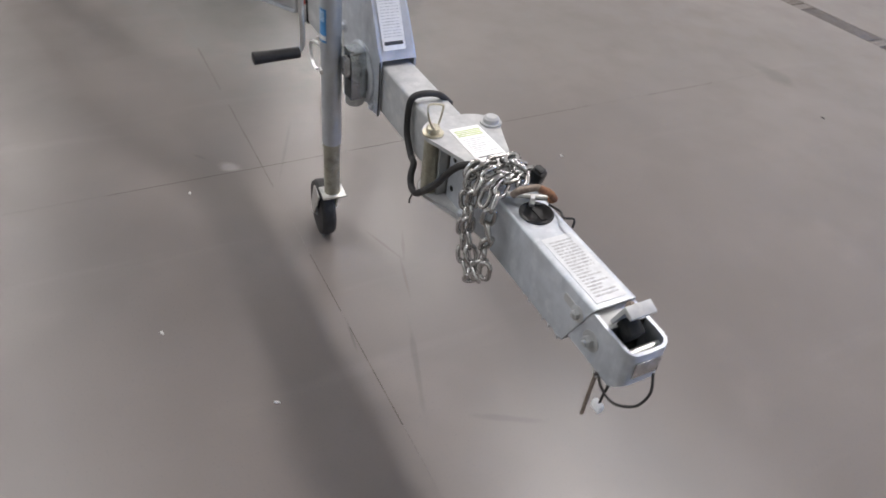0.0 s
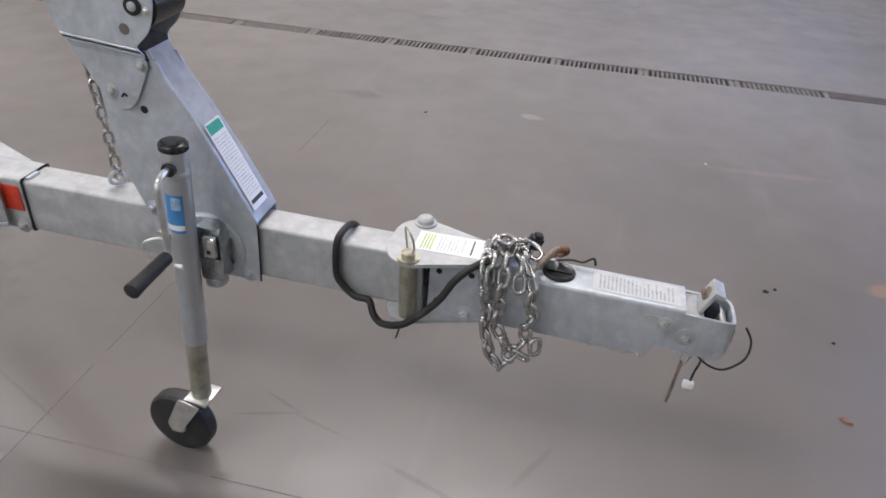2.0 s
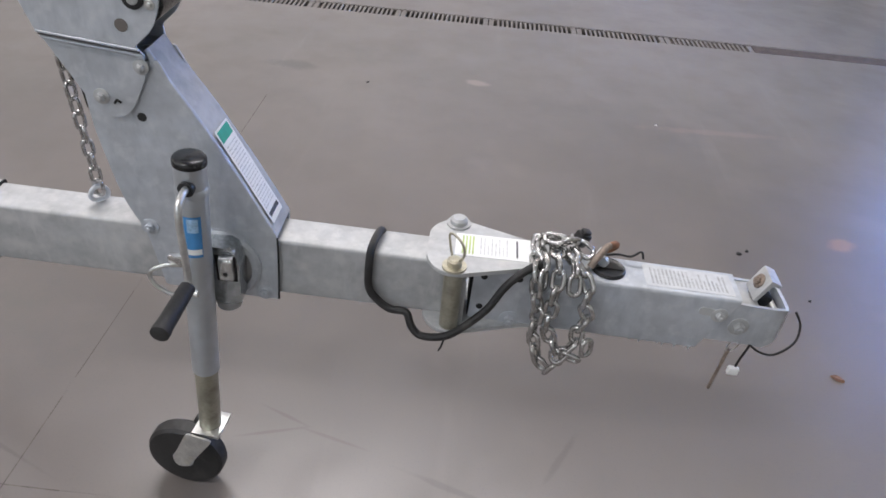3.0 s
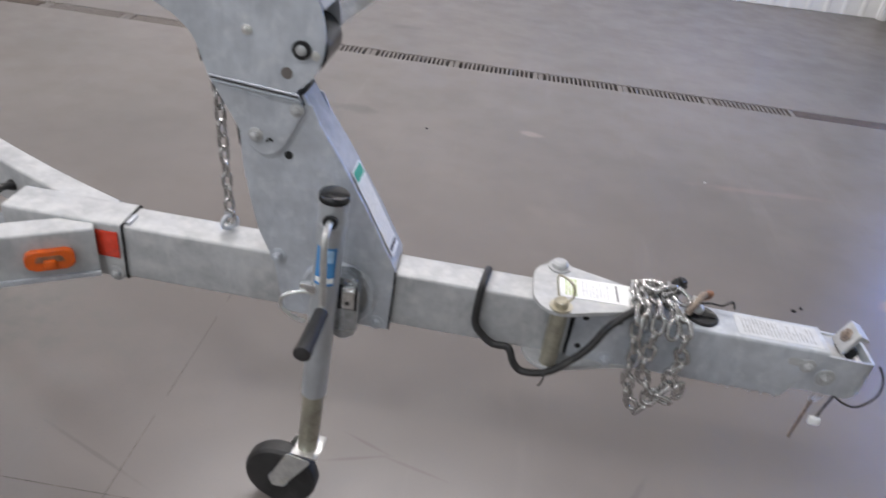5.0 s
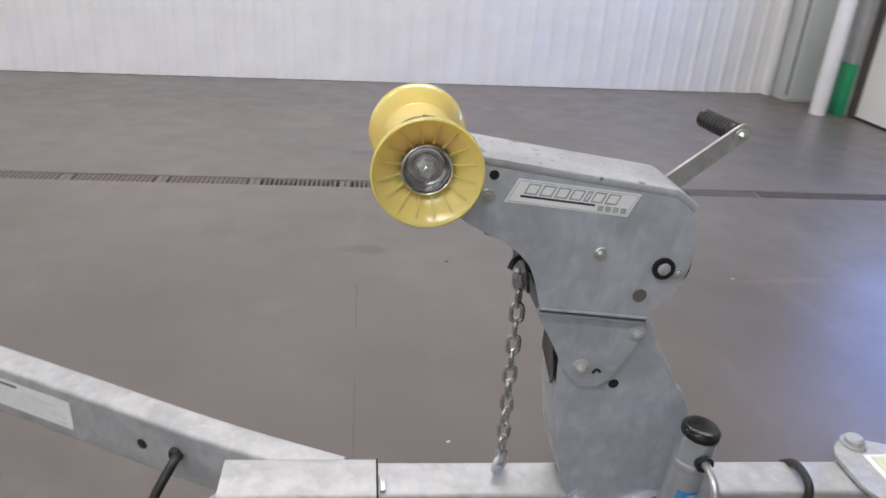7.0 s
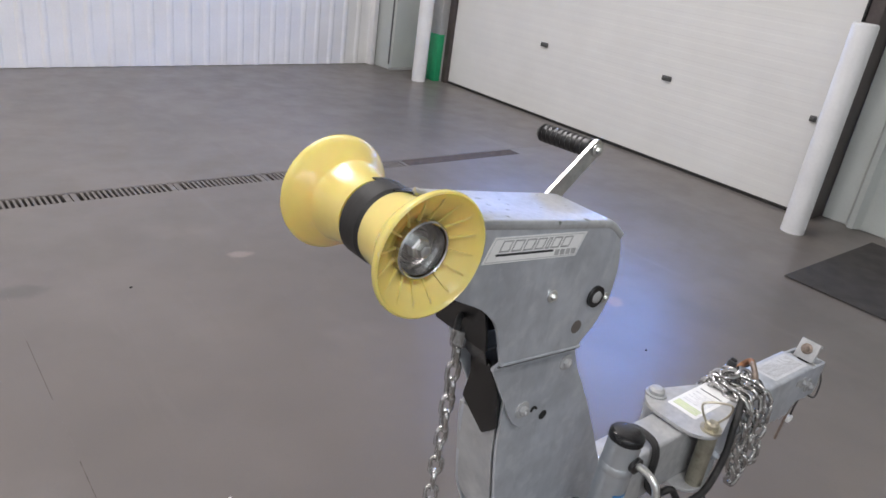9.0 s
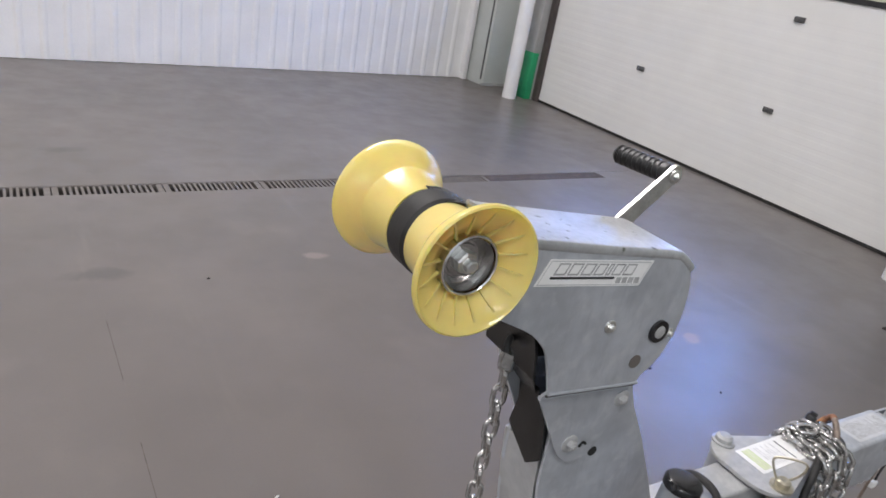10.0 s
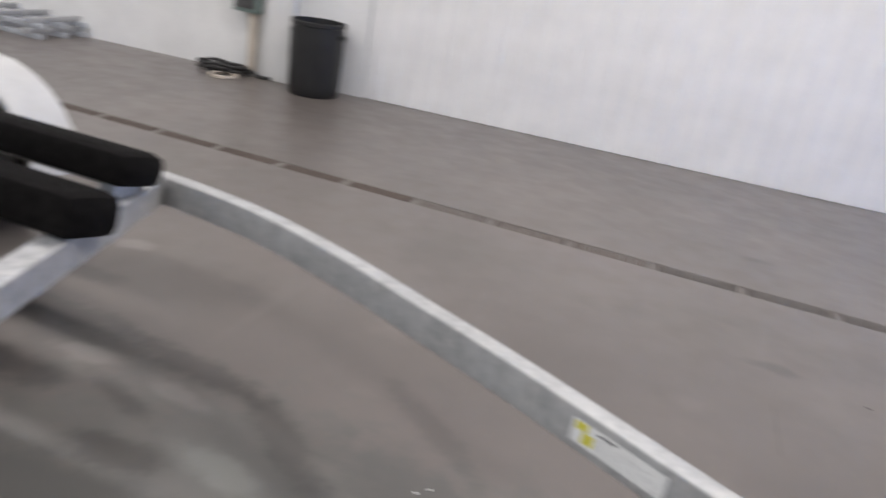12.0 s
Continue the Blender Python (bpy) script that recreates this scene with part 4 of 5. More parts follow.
winch_post = part("winch_post", prism(rounded(side, [0, 0, 0.02, 0.02, 0.01, 0.006, 0.004, 0.004, 0.02, 0.02, 0.01, 0.004, 0], 3), "y", CY - PW, CY - PW + 0.005, 0.0008), M["galv"], trailer, "folded galvanised winch post")
part("side_plate", taper(prism(rounded(side, [0, 0, 0.02, 0.02, 0.01, 0.006, 0.004, 0.004, 0.02, 0.02, 0.01, 0.004, 0], 3), "y", CY + PW - 0.005, CY + PW, 0.0008)), M["galv"], winch_post)
fr = [(0.199, 0.596), (0.146, 0.702), (0.091, 0.803), (0.054, 0.862), (0.026, 0.912)]
bm = bmesh.new()
path = spline([(x - 0.0015, CY, z - 0.001) for x, z in fr], 5)
add_sweep(bm, path, [(-PW + 0.004, -0.003), (PW - 0.004, -0.003), (PW - 0.004, 0.002), (-PW + 0.004, 0.002)], up=(1, 0, 0.4))
part("front_plate", taper(bm), M["galv_dull"], winch_post)
part("folded_edge", wire([(x - 0.0035, CY - PW + 0.0045, z - 0.002) for x, z in fr], 0.0048, 5, 10), M["galv"], winch_post, "rounded fold of the post", smooth=60)
u = Vector((0.1885 - 0.1050, 0, 0.617 - 0.7790)).normalized()
lm = plane_frame((0.1055, -0.020, 0.7790), u, (0, 1, 0))
nrm = lm.to_3x3() @ Vector((0, 0, 1))
if nrm.x < 0:
    lm = plane_frame((0.1055, 0.044, 0.7790), u, (0, -1, 0))
lm.translation += lm.to_3x3() @ Vector((0, 0, 0.0026))
lab = part("instruction_sticker", card(0.184, 0.055), M["sticker"], winch_post, "long white sticker with green heading", matrix=lm)
part("print", print_bars([(0.004, 0.004, 0.024, 0.051)]), M["green_print"], lab)
part("print", print_bars(text_rects(0.030, 0.158, 0.006, 0.049, 20, "y", 3, 0.32)), M["ink_faint"], lab)
part("print", print_bars([(0.165, 0.005, 0.173, 0.050)]), M["ink_dark"], lab)
part("weld_seam", wire([(0.200, CY - PW - 0.001, 0.594), (0.199, CY - PW - 0.001, 0.540), (0.195, CY - PW - 0.001, 0.458)], 0.0018, 4), M["dark"], winch_post)
for x, z in ((-0.022, 0.590), (0.170, 0.470)):
    bolt(winch_post, (x, CY - PW, z), (0, -1, 0), 0.009, "galvanised bolt", material="galv")
part("bolt_hole", lathe([(0, 0.0075), (0.0006, 0.0075)], (0.0, CY - PW - 0.0003, 0.800), (0, -1, 0), 16), M["dark"], winch_post)

# winch housing on the post
HY0, HY1, HC = -0.0475, 0.0535, 0.003
house = [(-0.214, 1.128), (0.010, 1.096), (0.042, 1.086), (0.058, 1.060), (0.066, 1.020), (0.062, 0.980), (0.046, 0.946), (0.021, 0.924), (0.019, 0.9180), (-0.1265, 0.9330), (-0.136, 0.965), (-0.146, 0.992), (-0.172, 1.018), (-0.240, 1.052), (-0.262, 1.085), (-0.250, 1.118)]
hr = [0.004, 0.02, 0.012, 0.02, 0.02, 0.02, 0.014, 0.004, 0.002, 0.002, 0.012, 0.02, 0.03, 0.02, 0.02, 0.012]
housing = part("winch_housing", prism(rounded(house, hr, 4), "y", HY0, HY0 + 0.004, 0.0008), M["galv"], trailer, "galvanised bow-shaped winch housing")
part("side_plate", prism(rounded(house, hr, 4), "y", HY1 - 0.004, HY1, 0.0008), M["galv"], housing)
low = [(-0.126, 0.917), (-0.098, 0.868), (-0.079, 0.831), (-0.062, 0.806), (-0.033, 0.795), (-0.009, 0.813), (0.020, 0.868), (0.024, 0.9035)]
for y in (CY - PW - 0.0062, 0.0425):
    part("lower_bracket", prism(rounded(low, [0, 0.02, 0.02, 0.02, 0.02, 0.02, 0.012, 0.004], 3), "y", y, y + 0.004, 0.0008), M["galv"], housing)
for yu, yl in ((HY0, CY - PW - 0.0062), (HY1 - 0.004, 0.0425)):
    bm = bmesh.new()
    ring = [bm.verts.new(p) for t in (0.0, 0.004) for p in ((-0.1265, yu + t, 0.9335), (0.0190, yu + t, 0.9185), (0.0240, yl + t, 0.9030), (-0.1260, yl + t, 0.9165))]
    for q in ((0, 1, 2, 3), (4, 5, 6, 7), (0, 1, 5, 4), (1, 2, 6, 5), (2, 3, 7, 6), (3, 0, 4, 7)):
        bm.faces.new([ring[k] for k in q])
    part("bend", bm, M["galv"], housing, smooth=None)
for z, y, r in ((0.9165, CY - PW - 0.0050, 0.0032), (0.9300, HY0 + 0.0006, 0.0022)):
    part("bead", rod((-0.1250, y, z), (0.0220, y, z - 0.0138), r, 12), M["galv"], housing, "pressed bead along the bend")
# dark rod drawn as the shadow line under the bend
part("fold_shade", rod((-0.1240, HY0 + 0.0046, 0.9246), (0.0215, HY0 + 0.0046, 0.9108), 0.0018, 8), M["hinge_grey"], housing, "dark rod painted as the shadow line of the bend")
bm = bmesh.new()
top = spline([(-0.222, HC, 1.131), (-0.100, HC, 1.113), (0.008, HC, 1.098), (0.034, HC, 1.092), (0.058, HC, 1.074)], 5)
add_sweep(bm, top, rounded([(-0.0512, -0.010), (0.0512, -0.010), (0.0512, 0.002), (-0.0512, 0.002)], 0.0045, 3))
part("top_cover", bm, M["galv_scuffed"], housing, "weathered galvanised top cover")
part("front_flap", prism([(0.020, 1.092), (0.045, 1.081), (0.062, 1.055), (0.058, 1.052), (0.040, 1.077), (0.018, 1.088)], "y", HY0 + 0.006, HY1 - 0.006), M["galv"], housing)
part("drum", rod((0.028, HY0 + 0.006, 0.991), (0.028, HY1 - 0.006, 0.991), 0.040, 32), M["webbing"], housing, "winch drum wound with black webbing")
# added black sheet, painted as the shade inside the housing
part("inner_shade", prism([(-0.10, 0.94), (0.01, 0.93), (0.01, 1.06), (-0.16, 1.08), (-0.16, 1.06)], "y", CY - 0.004, CY + 0.004), M["dark"], housing)
part("shaft_washer", lathe([(0, 0.0150), (0.004, 0.0150), (0.004, 0.0085)], (0.028, HY0, 0.991), (0, -1, 0), 28), M["plastic"], housing, "black bearing ring")
part("shaft_end", lathe([(0, 0.0085), (0.005, 0.0085), (0.007, 0.005)], (0.028, HY0, 0.991), (0, -1, 0), 12), M["galv_dull"], housing)
bolt(housing, (-0.058, HY0, 1.010), r=0.0048, label="zinc bolt end")
bolt(housing, (0.050, HY0, 0.984), r=0.0042, label="small zinc bolt")
bolt(housing, (-0.209, HY0, 1.083), r=0.0056, label="zinc bolt")
# uncut holes: black disc painted as shade, floor-coloured disc as floor seen through
for x, z, r in ((-0.203, 1.110, 0.006), (0.004, 0.951, 0.0095)):
    part("plate_hole", lathe([(0, r), (0.0006, r)], (x, HY0 - 0.0003, z), (0, -1, 0), 20), M["dark"] if r < 0.009 else M["floor"], housing)
for x, z, r in ((-0.054, 0.832, 0.0072), (0.016, 0.886, 0.0068)):
    bolt(housing, (x, CY - PW - 0.0062, z), r=r, label="zinc bolt with washer", material="galv_dull")
part("plate_hole", wire([(-0.036, CY - PW - 0.0065, 0.822), (-0.031, CY - PW - 0.0065, 0.828), (-0.025, CY - PW - 0.0065, 0.824)], 0.002, 4), M["dark"], housing)

# badge: white slanted plate with outlined blocks
lm = plane_frame((-0.188, HY0 - 0.0003, 1.077), (0.156, 0, -0.0165), (0.0145, 0, 0.031))
bm = prism([(0, 0), (0.156, 0), (0.167, 0.031), (0.0115, 0.031)], "z", 0, 0.0006)
badge = part("badge", bm, M["badge"], housing, "white slanted badge with outlined block shapes", matrix=lm)
bm = bmesh.new()
x0 = 0.021
for w in (0.0160, 0.0160, 0.0160, 0.0150, 0.0065, 0.0150, 0.0160):
    p = [(x0, 0.013), (x0 + w, 0.013), (x0 + w + 0.0045, 0.027), (x0 + 0.0045, 0.027)]
    q = [(x0 + 0.0024, 0.0150), (x0 + w - 0.0018, 0.0150), (x0 + w + 0.0020, 0.0252), (x0 + 0.0060, 0.0252)]
    vo, vi = [bm.verts.new((*c, 0.0009)) for c in p], [bm.verts.new((*c, 0.0009)) for c in q]
    for i in range(4):
        j = (i + 1) % 4
        bm.faces.new((vo[i], vo[j], vi[j], vi[i]))
    x0 += w + 0.0028
part("print", bm, M["ink_light"], badge, smooth=None)
bars = [(0.018, 0.0085, 0.112, 0.0112)] + [(0.116 + 0.0098 * k, 0.0035, 0.1235 + 0.0098 * k, 0.0105) for k in range(4)]
part("print", print_bars(bars[:1]), M["ink_dark"], badge)
part("print", print_bars(bars[1:]), M["ink_light"], badge)
bm = bmesh.new()
o = [(0.003, 0.0015), (0.154, 0.0015), (0.1635, 0.0295), (0.013, 0.0295)]
i = [(0.0043, 0.0025), (0.1532, 0.0025), (0.1622, 0.0285), (0.0138, 0.0285)]
vo, vi = [bm.verts.new((*c, 0.0009)) for c in o], [bm.verts.new((*c, 0.0009)) for c in i]
for k in range(4):
    bm.faces.new((vo[k], vo[(k + 1) % 4], vi[(k + 1) % 4], vi[k]))
part("border", bm, M["clear_sticker"], badge, smooth=None)

# crank on the far side
crank = part("winch_crank", rod((0.028, HY1, 0.991), (0.028, 0.118, 0.991), 0.011, 20), M["zinc"], trailer, "zinc winch crank with black grip")
am = plane_frame((0.028, 0.118, 0.991), (0.158, 0.004, 0.132), (0, 1, 0))
ap = rounded([(-0.016, -0.0155), (0.222, -0.0125), (0.222, 0.0125), (-0.016, 0.0155)], 0.012, 5)
bm = bmesh.new()
n0 = [bm.verts.new(am @ Vector((x, 0.0, z))) for x, z in ap]
n1 = [bm.verts.new(am @ Vector((x, 0.006, z))) for x, z in ap]
bm.faces.new(n0)
bm.faces.new(list(reversed(n1)))
for k in range(len(ap)):
    bm.faces.new((n0[k], n0[(k + 1) % len(ap)], n1[(k + 1) % len(ap)], n1[k]))
part("arm", bm, M["zinc"], crank)
prof = [(0.0, 0.011), (0.004, 0.0145)]
for k in range(9):
    a = 0.008 + 0.0098 * k
    prof += [(a, 0.0150), (a + 0.006, 0.0150), (a + 0.0075, 0.0135)]
prof += [(0.098, 0.0150), (0.104, 0.011)]
part("grip", lathe(prof, (0.186, 0.128, 1.123), (-0.06, 1, -0.02), 24), M["plastic"], crank, "black ribbed plastic grip", smooth=25)
bolt(crank, (0.186, 0.120, 1.123), (0, -1, 0), 0.006)

# yellow bow roller on its arms
RX, RZ, RC = -0.2843, 1.1186, 0.008
roller = part("bow_roller", rod((RX, -0.060, RZ), (RX, 0.070, RZ), 0.010, 20), M["zinc"], trailer, "yellow double-cone bow roller")


def cone(y_rim, y_neck, name="roller_cone"):
    s = 1 if y_neck > y_rim else -1
    d = abs(y_neck - y_rim)
    outer = [(0.0, 0.0645), (0.004, 0.0650), (0.012, 0.0602), (0.022, 0.0525), (0.0300, 0.0462), (0.0312, 0.0456), (0.0330, 0.0452), (0.050, 0.0415), (d, 0.0395)]
    inner = [(d - 0.004, 0.026), (0.040, 0.0285), (0.030, 0.0290), (0.022, 0.0310), (0.013, 0.0440), (0.004, 0.0590), (-0.0015, 0.0625), (0.0, 0.0645)]
    bm = lathe(outer + inner, (RX, y_rim, RZ), (0, s, 0), 48, False)
    c = part(name, bm, M["yellow"], roller, "glossy yellow polyurethane cone", smooth=60)
    for k in range(16):
        t = 2 * math.pi * (k + 0.5) / 16
        bm = bmesh.new()
        pts = [(0.031, 0.0300), (0.028, 0.0306), (0.023, 0.0330), (0.0140, 0.0450), (0.0052, 0.0572), (0.0090, 0.0470), (0.0150, 0.0370), (0.0180, 0.0304)]
        uu = Vector((math.cos(t), 0, math.sin(t)))
        ww = Vector((-math.sin(t), 0, math.cos(t)))
        a = [bm.verts.new(Vector((RX, y_rim + s * p, RZ)) + uu * r + ww * 0.0011) for p, r in pts]
        b = [bm.verts.new(Vector((RX, y_rim + s * p, RZ)) + uu * r - ww * 0.0011) for p, r in pts]
        bm.faces.new(a)
        bm.faces.new(list(reversed(b)))
        for i in range(len(pts)):
            j = (i + 1) % len(pts)
            bm.faces.new((a[i], a[j], b[j], b[i]))
        part("rib", bm, M["yellow"], c, smooth=None)
    hub = lathe([(0.0140, 0.0272), (0.0130, 0.0285), (0.0140, 0.0302), (0.040, 0.0300), (0.040, 0.0262), (0.016, 0.0262)], (RX, y_rim, RZ), (0, s, 0), 36, False)
    part("bush", hub, M["ring_steel"], c, "bright steel bush")
    part("washer", lathe([(0.036, 0.0), (0.036, 0.0262), (0.030, 0.0262), (0.029, 0.0245), (0.0285, 0.0200), (0.0300, 0.0192), (0.0300, 0.0168), (0.0270, 0.0160), (0.0265, 0.0)], (RX, y_rim, RZ), (0, s, 0), 36, False), M["ring_steel"], c, "stepped steel washer")
    part("axle_nut", lathe([(0.030, 0.0115), (0.0190, 0.0115), (0.0175, 0.0098), (0.0175, 0.0066), (0.0110, 0.0066), (0.0100, 0.005)], (RX, y_rim, RZ), (0, s, 0), 6), M["zinc"], c)
    return c


cone(-0.080, -0.012)
cone(0.100, 0.024)
part("rubber_collar", lathe([(0.0, 0.030), (0.0, 0.0385), (0.004, 0.0415), (0.030, 0.0415), (0.034, 0.0385), (0.034, 0.030)], (RX, -0.011, RZ), (0, 1, 0), 36, False), M["rubber"], roller, "black rubber collar")
for y in (-0.010, 0.024):
    part("arm", prism(rounded([(-0.300, 1.104), (-0.200, 1.070), (-0.180, 1.122), (-0.290, 1.140)], 0.012, 3), "y", y - 0.0025, y + 0.0025), M["galv"], roller)
bm = bmesh.new()
add_sweep(bm, spline([(-0.285, RC, 1.158), (-0.262, RC, 1.154), (-0.235, RC, 1.140), (-0.205, RC, 1.124)], 5), [(-0.021, -0.0015), (0.021, -0.0015), (0.021, 0.0015), (-0.021, 0.0015)])
part("strap", bm, M["webbing"], roller, "black webbing strap over the roller")
part("strap_hook", wire([(-0.262, -0.012, 1.157), (-0.235, -0.020, 1.146), (-0.212, -0.026, 1.128)], 0.004, 5), M["zinc"], roller)

# loose black webbing in the open back of the post
bm = bmesh.new()
add_sweep(bm, spline([(-0.205, CY, 1.030), (-0.160, CY, 1.012), (-0.146, CY, 0.980), (-0.140, CY, 0.945)], 6), [(-0.048, -0.002), (0.048, -0.002), (0.048, 0.002), (-0.048, 0.002)], up=(1, 0, 0.3))
part("webbing_roll", bm, M["webbing"], trailer, "black webbing wound in the winch housing")
def strap_piece(name, outline, x_low, x_top, material, parent, label):
    """A limp piece of webbing hanging across the back of the post: outline of (y, z), leaning from x_low to x_top."""
    bm = prism(rounded(outline, 0.004, 2), "x", -0.0012, 0.0012)
    z0, z1 = min(p[1] for p in outline), max(p[1] for p in outline)
    for v in bm.verts:
        f = (v.co.z - z0) / (z1 - z0)
        v.co.x += x_low + (x_top - x_low) * f + 0.003 * math.sin(v.co.y * 90)
    return part(name, bm, material, parent, label)


tail = strap_piece("strap_tail", [(0.040, 0.955), (-0.008, 0.955), (-0.004, 0.915), (0.002, 0.890), (0.030, 0.884), (0.044, 0.905)], -0.092, -0.128, M["webbing"], trailer, "loose tail of black webbing")
strap_piece("strap_fold", [(0.036, 0.896), (-0.002, 0.899), (-0.024, 0.862), (-0.027, 0.806), (0.004, 0.776), (0.044, 0.816), (0.034, 0.862)], -0.081, -0.094, M["webbing"], tail, "folded end of the webbing")
bm = bmesh.new()
add_sweep(bm, spline([(-0.081, CY, 0.800), (-0.075, CY, 0.740), (-0.064, CY, 0.680), (-0.053, CY, 0.636), (-0.034, CY, 0.598)], 5), [(-PW + 0.006, -0.0015), (PW - 0.010, -0.0015), (PW - 0.010, 0.0015), (-PW + 0.006, 0.0015)], up=(1, 0, 0.2))
part("back_plate", bm, M["galv_dull"], winch_post, "dull galvanised back plate of the post")

# jockey wheel
TOP, BOT = Vector((0.1005, -0.108, 0.783)), Vector((0.056, -0.097, 0.165))
ax = (BOT - TOP).normalized()
jockey = part("jockey_wheel", lathe([(0.004, 0.0225), (0.004, 0.0245), (0.455, 0.0245), (0.455, 0.0225)], TOP, ax, 36, False), M["tube_zinc"], trailer, "grey zinc jockey wheel tube")
part("inner_tube", lathe([(0.02, 0.0210), (0.622, 0.0210)], TOP, ax, 32), M["olive"], jockey, "olive zinc inner tube")
part("cap", lathe([(-0.0035, 0.0), (-0.0035, 0.0195), (-0.0025, 0.0235), (0.0005, 0.0258), (0.009, 0.0258), (0.009, 0.024)], TOP, ax, 36, False), M["gloss_plastic"], jockey, "shiny black end cap", smooth=50)
part("collar", lathe([(0.048, 0.0245), (0.050, 0.0256), (0.060, 0.0256), (0.062, 0.0245)], TOP, ax, 36, False), M["tube_zinc"], jockey)
part("crank_socket", rod((0.1005, -0.128, 0.744), (0.1005, -0.137, 0.744), 0.0125, 18), M["plastic"], jockey)
part("crank_arm", wire([(0.1005, -0.128, 0.744), (0.101, -0.150, 0.745), (0.101, -0.170, 0.734), (0.101, -0.176, 0.705), (0.101, -0.176, 0.640), (0.101, -0.178, 0.608), (0.101, -0.190, 0.597), (0.101, -0.205, 0.596)], 0.0058, 6, 12), M["zinc"], jockey, "bent zinc crank rod")
part("grip", lathe([(0, 0.009), (0.002, 0.0125), (0.085, 0.0135), (0.096, 0.0145), (0.104, 0.0145), (0.106, 0.011)], (0.101, -0.183, 0.596), (-0.03, -1, -0.03), 24), M["rubber"], jockey, "black plastic crank grip", smooth=40)
# blue maker's sticker, curved to the tube
bm = bmesh.new()
uu = Vector((0.05, -1, 0)).normalized()
uu = (uu - ax * uu.dot(ax)).normalized()
ww = ax.cross(uu)


def tube_patch(a0, a1, t0, t1, r):
    b = bmesh.new()
    n = 10
    rows = []
    for a in (a0, a1):
        rows.append([b.verts.new(TOP + ax * a + (uu * math.cos(t0 + (t1 - t0) * i / n) + ww * math.sin(t0 + (t1 - t0) * i / n)) * r) for i in range(n + 1)])
    for i in range(n):
        b.faces.new((rows[0][i], rows[0][i + 1], rows[1][i + 1], rows[1][i]))
    return b


part("maker_sticker", tube_patch(0.092, 0.172, -0.75, 0.75, 0.0249), M["blue_print"], jockey, "blue sticker on the tube")
part("emblem", tube_patch(0.096, 0.122, -0.55, 0.15, 0.0252), M["blue_light"], jockey, "pale blue emblem")
part("maker_sticker", tube_patch(0.155, 0.166, -0.7, 0.7, 0.0252), M["sticker"], jockey)

WD = Vector((-0.97, 0.10, 0)).normalized()     # the way the castor trails
WN = Vector((WD.y, -WD.x, 0))
WC = Vector((0.002, -0.105, 0.0800))
fork_top = TOP + ax * 0.618
wm = plane_frame(WC, WD, (0, 0, 1))
tyre = [(-0.021, 0.030), (-0.021, 0.064), (-0.019, 0.0745), (-0.012, 0.0793), (0.0, 0.0800), (0.012, 0.0793), (0.019, 0.0745), (0.021, 0.064), (0.021, 0.030)]
part("wheel", lathe(tyre, WC, WN, 40), M["rubber"], jockey, "solid black rubber wheel", smooth=30)
part("hub", lathe([(-0.023, 0.022), (0.023, 0.022)], WC, WN, 24), M["tube_zinc"], jockey)
bm = bmesh.new()
for s in (-1, 1):
    off = WN * (0.026 * s)
    pts = [(-0.075, 0.085), (-0.022, 0.094), (0.018, 0.010), (0.012, -0.014), (-0.012, -0.012)]
    q = rounded(pts, 0.008, 3)
    a = [bm.verts.new(wm @ Vector((x, z, 0)) + off) for x, z in q]
    b = [bm.verts.new(wm @ Vector((x, z, 0)) + off + WN * 0.004 * s) for x, z in q]
    bm.faces.new(a)
    bm.faces.new(list(reversed(b)))
    for i in range(len(q)):
        j = (i + 1) % len(q)
        bm.faces.new((a[i], a[j], b[j], b[i]))
fork = part("fork", bm, M["zinc"], jockey, "bright zinc castor fork", smooth=None)
bm = bmesh.new()
fmx = plane_frame(fork_top, -WD, WN)
add_box(bm, -0.026, 0.030, -0.032, 0.032, -0.006, 0.000, 0.001, Matrix.Translation((0, 0, 0)) @ fmx if fmx.to_3x3()[2][2] > 0 else fmx)
part("fork_crown", bm, M["zinc"], fork)
bolt(jockey, WC + WN * 0.030, WN, 0.008)

# jockey bracket: round swivel plate with a folded clamp
DISC = (0.095, CY - PW, 0.527)
bracket = part("jockey_bracket", lathe([(0, 0.073), (0.005, 0.073), (0.009, 0.068), (0.009, 0.058), (0.002, 0.056), (0.002, 0.047), (0.006, 0.045), (0.006, 0.0)], DISC, (0, -1, 0), 48, False), M["galv"], trailer, "round galvanised swivel bracket", smooth=35)
part("ring_groove", lathe([(0.0018, 0.0562), (0.0030, 0.0562), (0.0030, 0.0468), (0.0018, 0.0468)], DISC, (0, -1, 0), 48, False), M["galv_dull"], bracket, "groove of the swivel")
part("clamp_block", prism(rounded([(0.093, 0.474), (0.141, 0.477), (0.144, 0.560), (0.136, 0.593), (0.093, 0.596)], [0.003, 0.004, 0.006, 0.012, 0.003], 4), "y", -0.076, -0.036, 0.003), M["dark_zinc"], bracket, "folded dull zinc clamp plate")
# thin black box painted as the shaded slot behind the tab
part("clamp_shade", box(0.104, 0.1395, -0.0768, -0.0755, 0.526, 0.580), M["dark"], bracket, "black strip painted as shade of the clamp opening")
tab = part("clamp_tab", prism(rounded([(-0.0768, 0.5395), (-0.0905, 0.5375), (-0.0905, 0.580), (-0.0768, 0.582)], [0.001, 0.002, 0.006, 0.001], 4), "x", 0.1135, 0.1370, 0.001), M["ring_steel"], bracket, "bright folded tab with a hole")
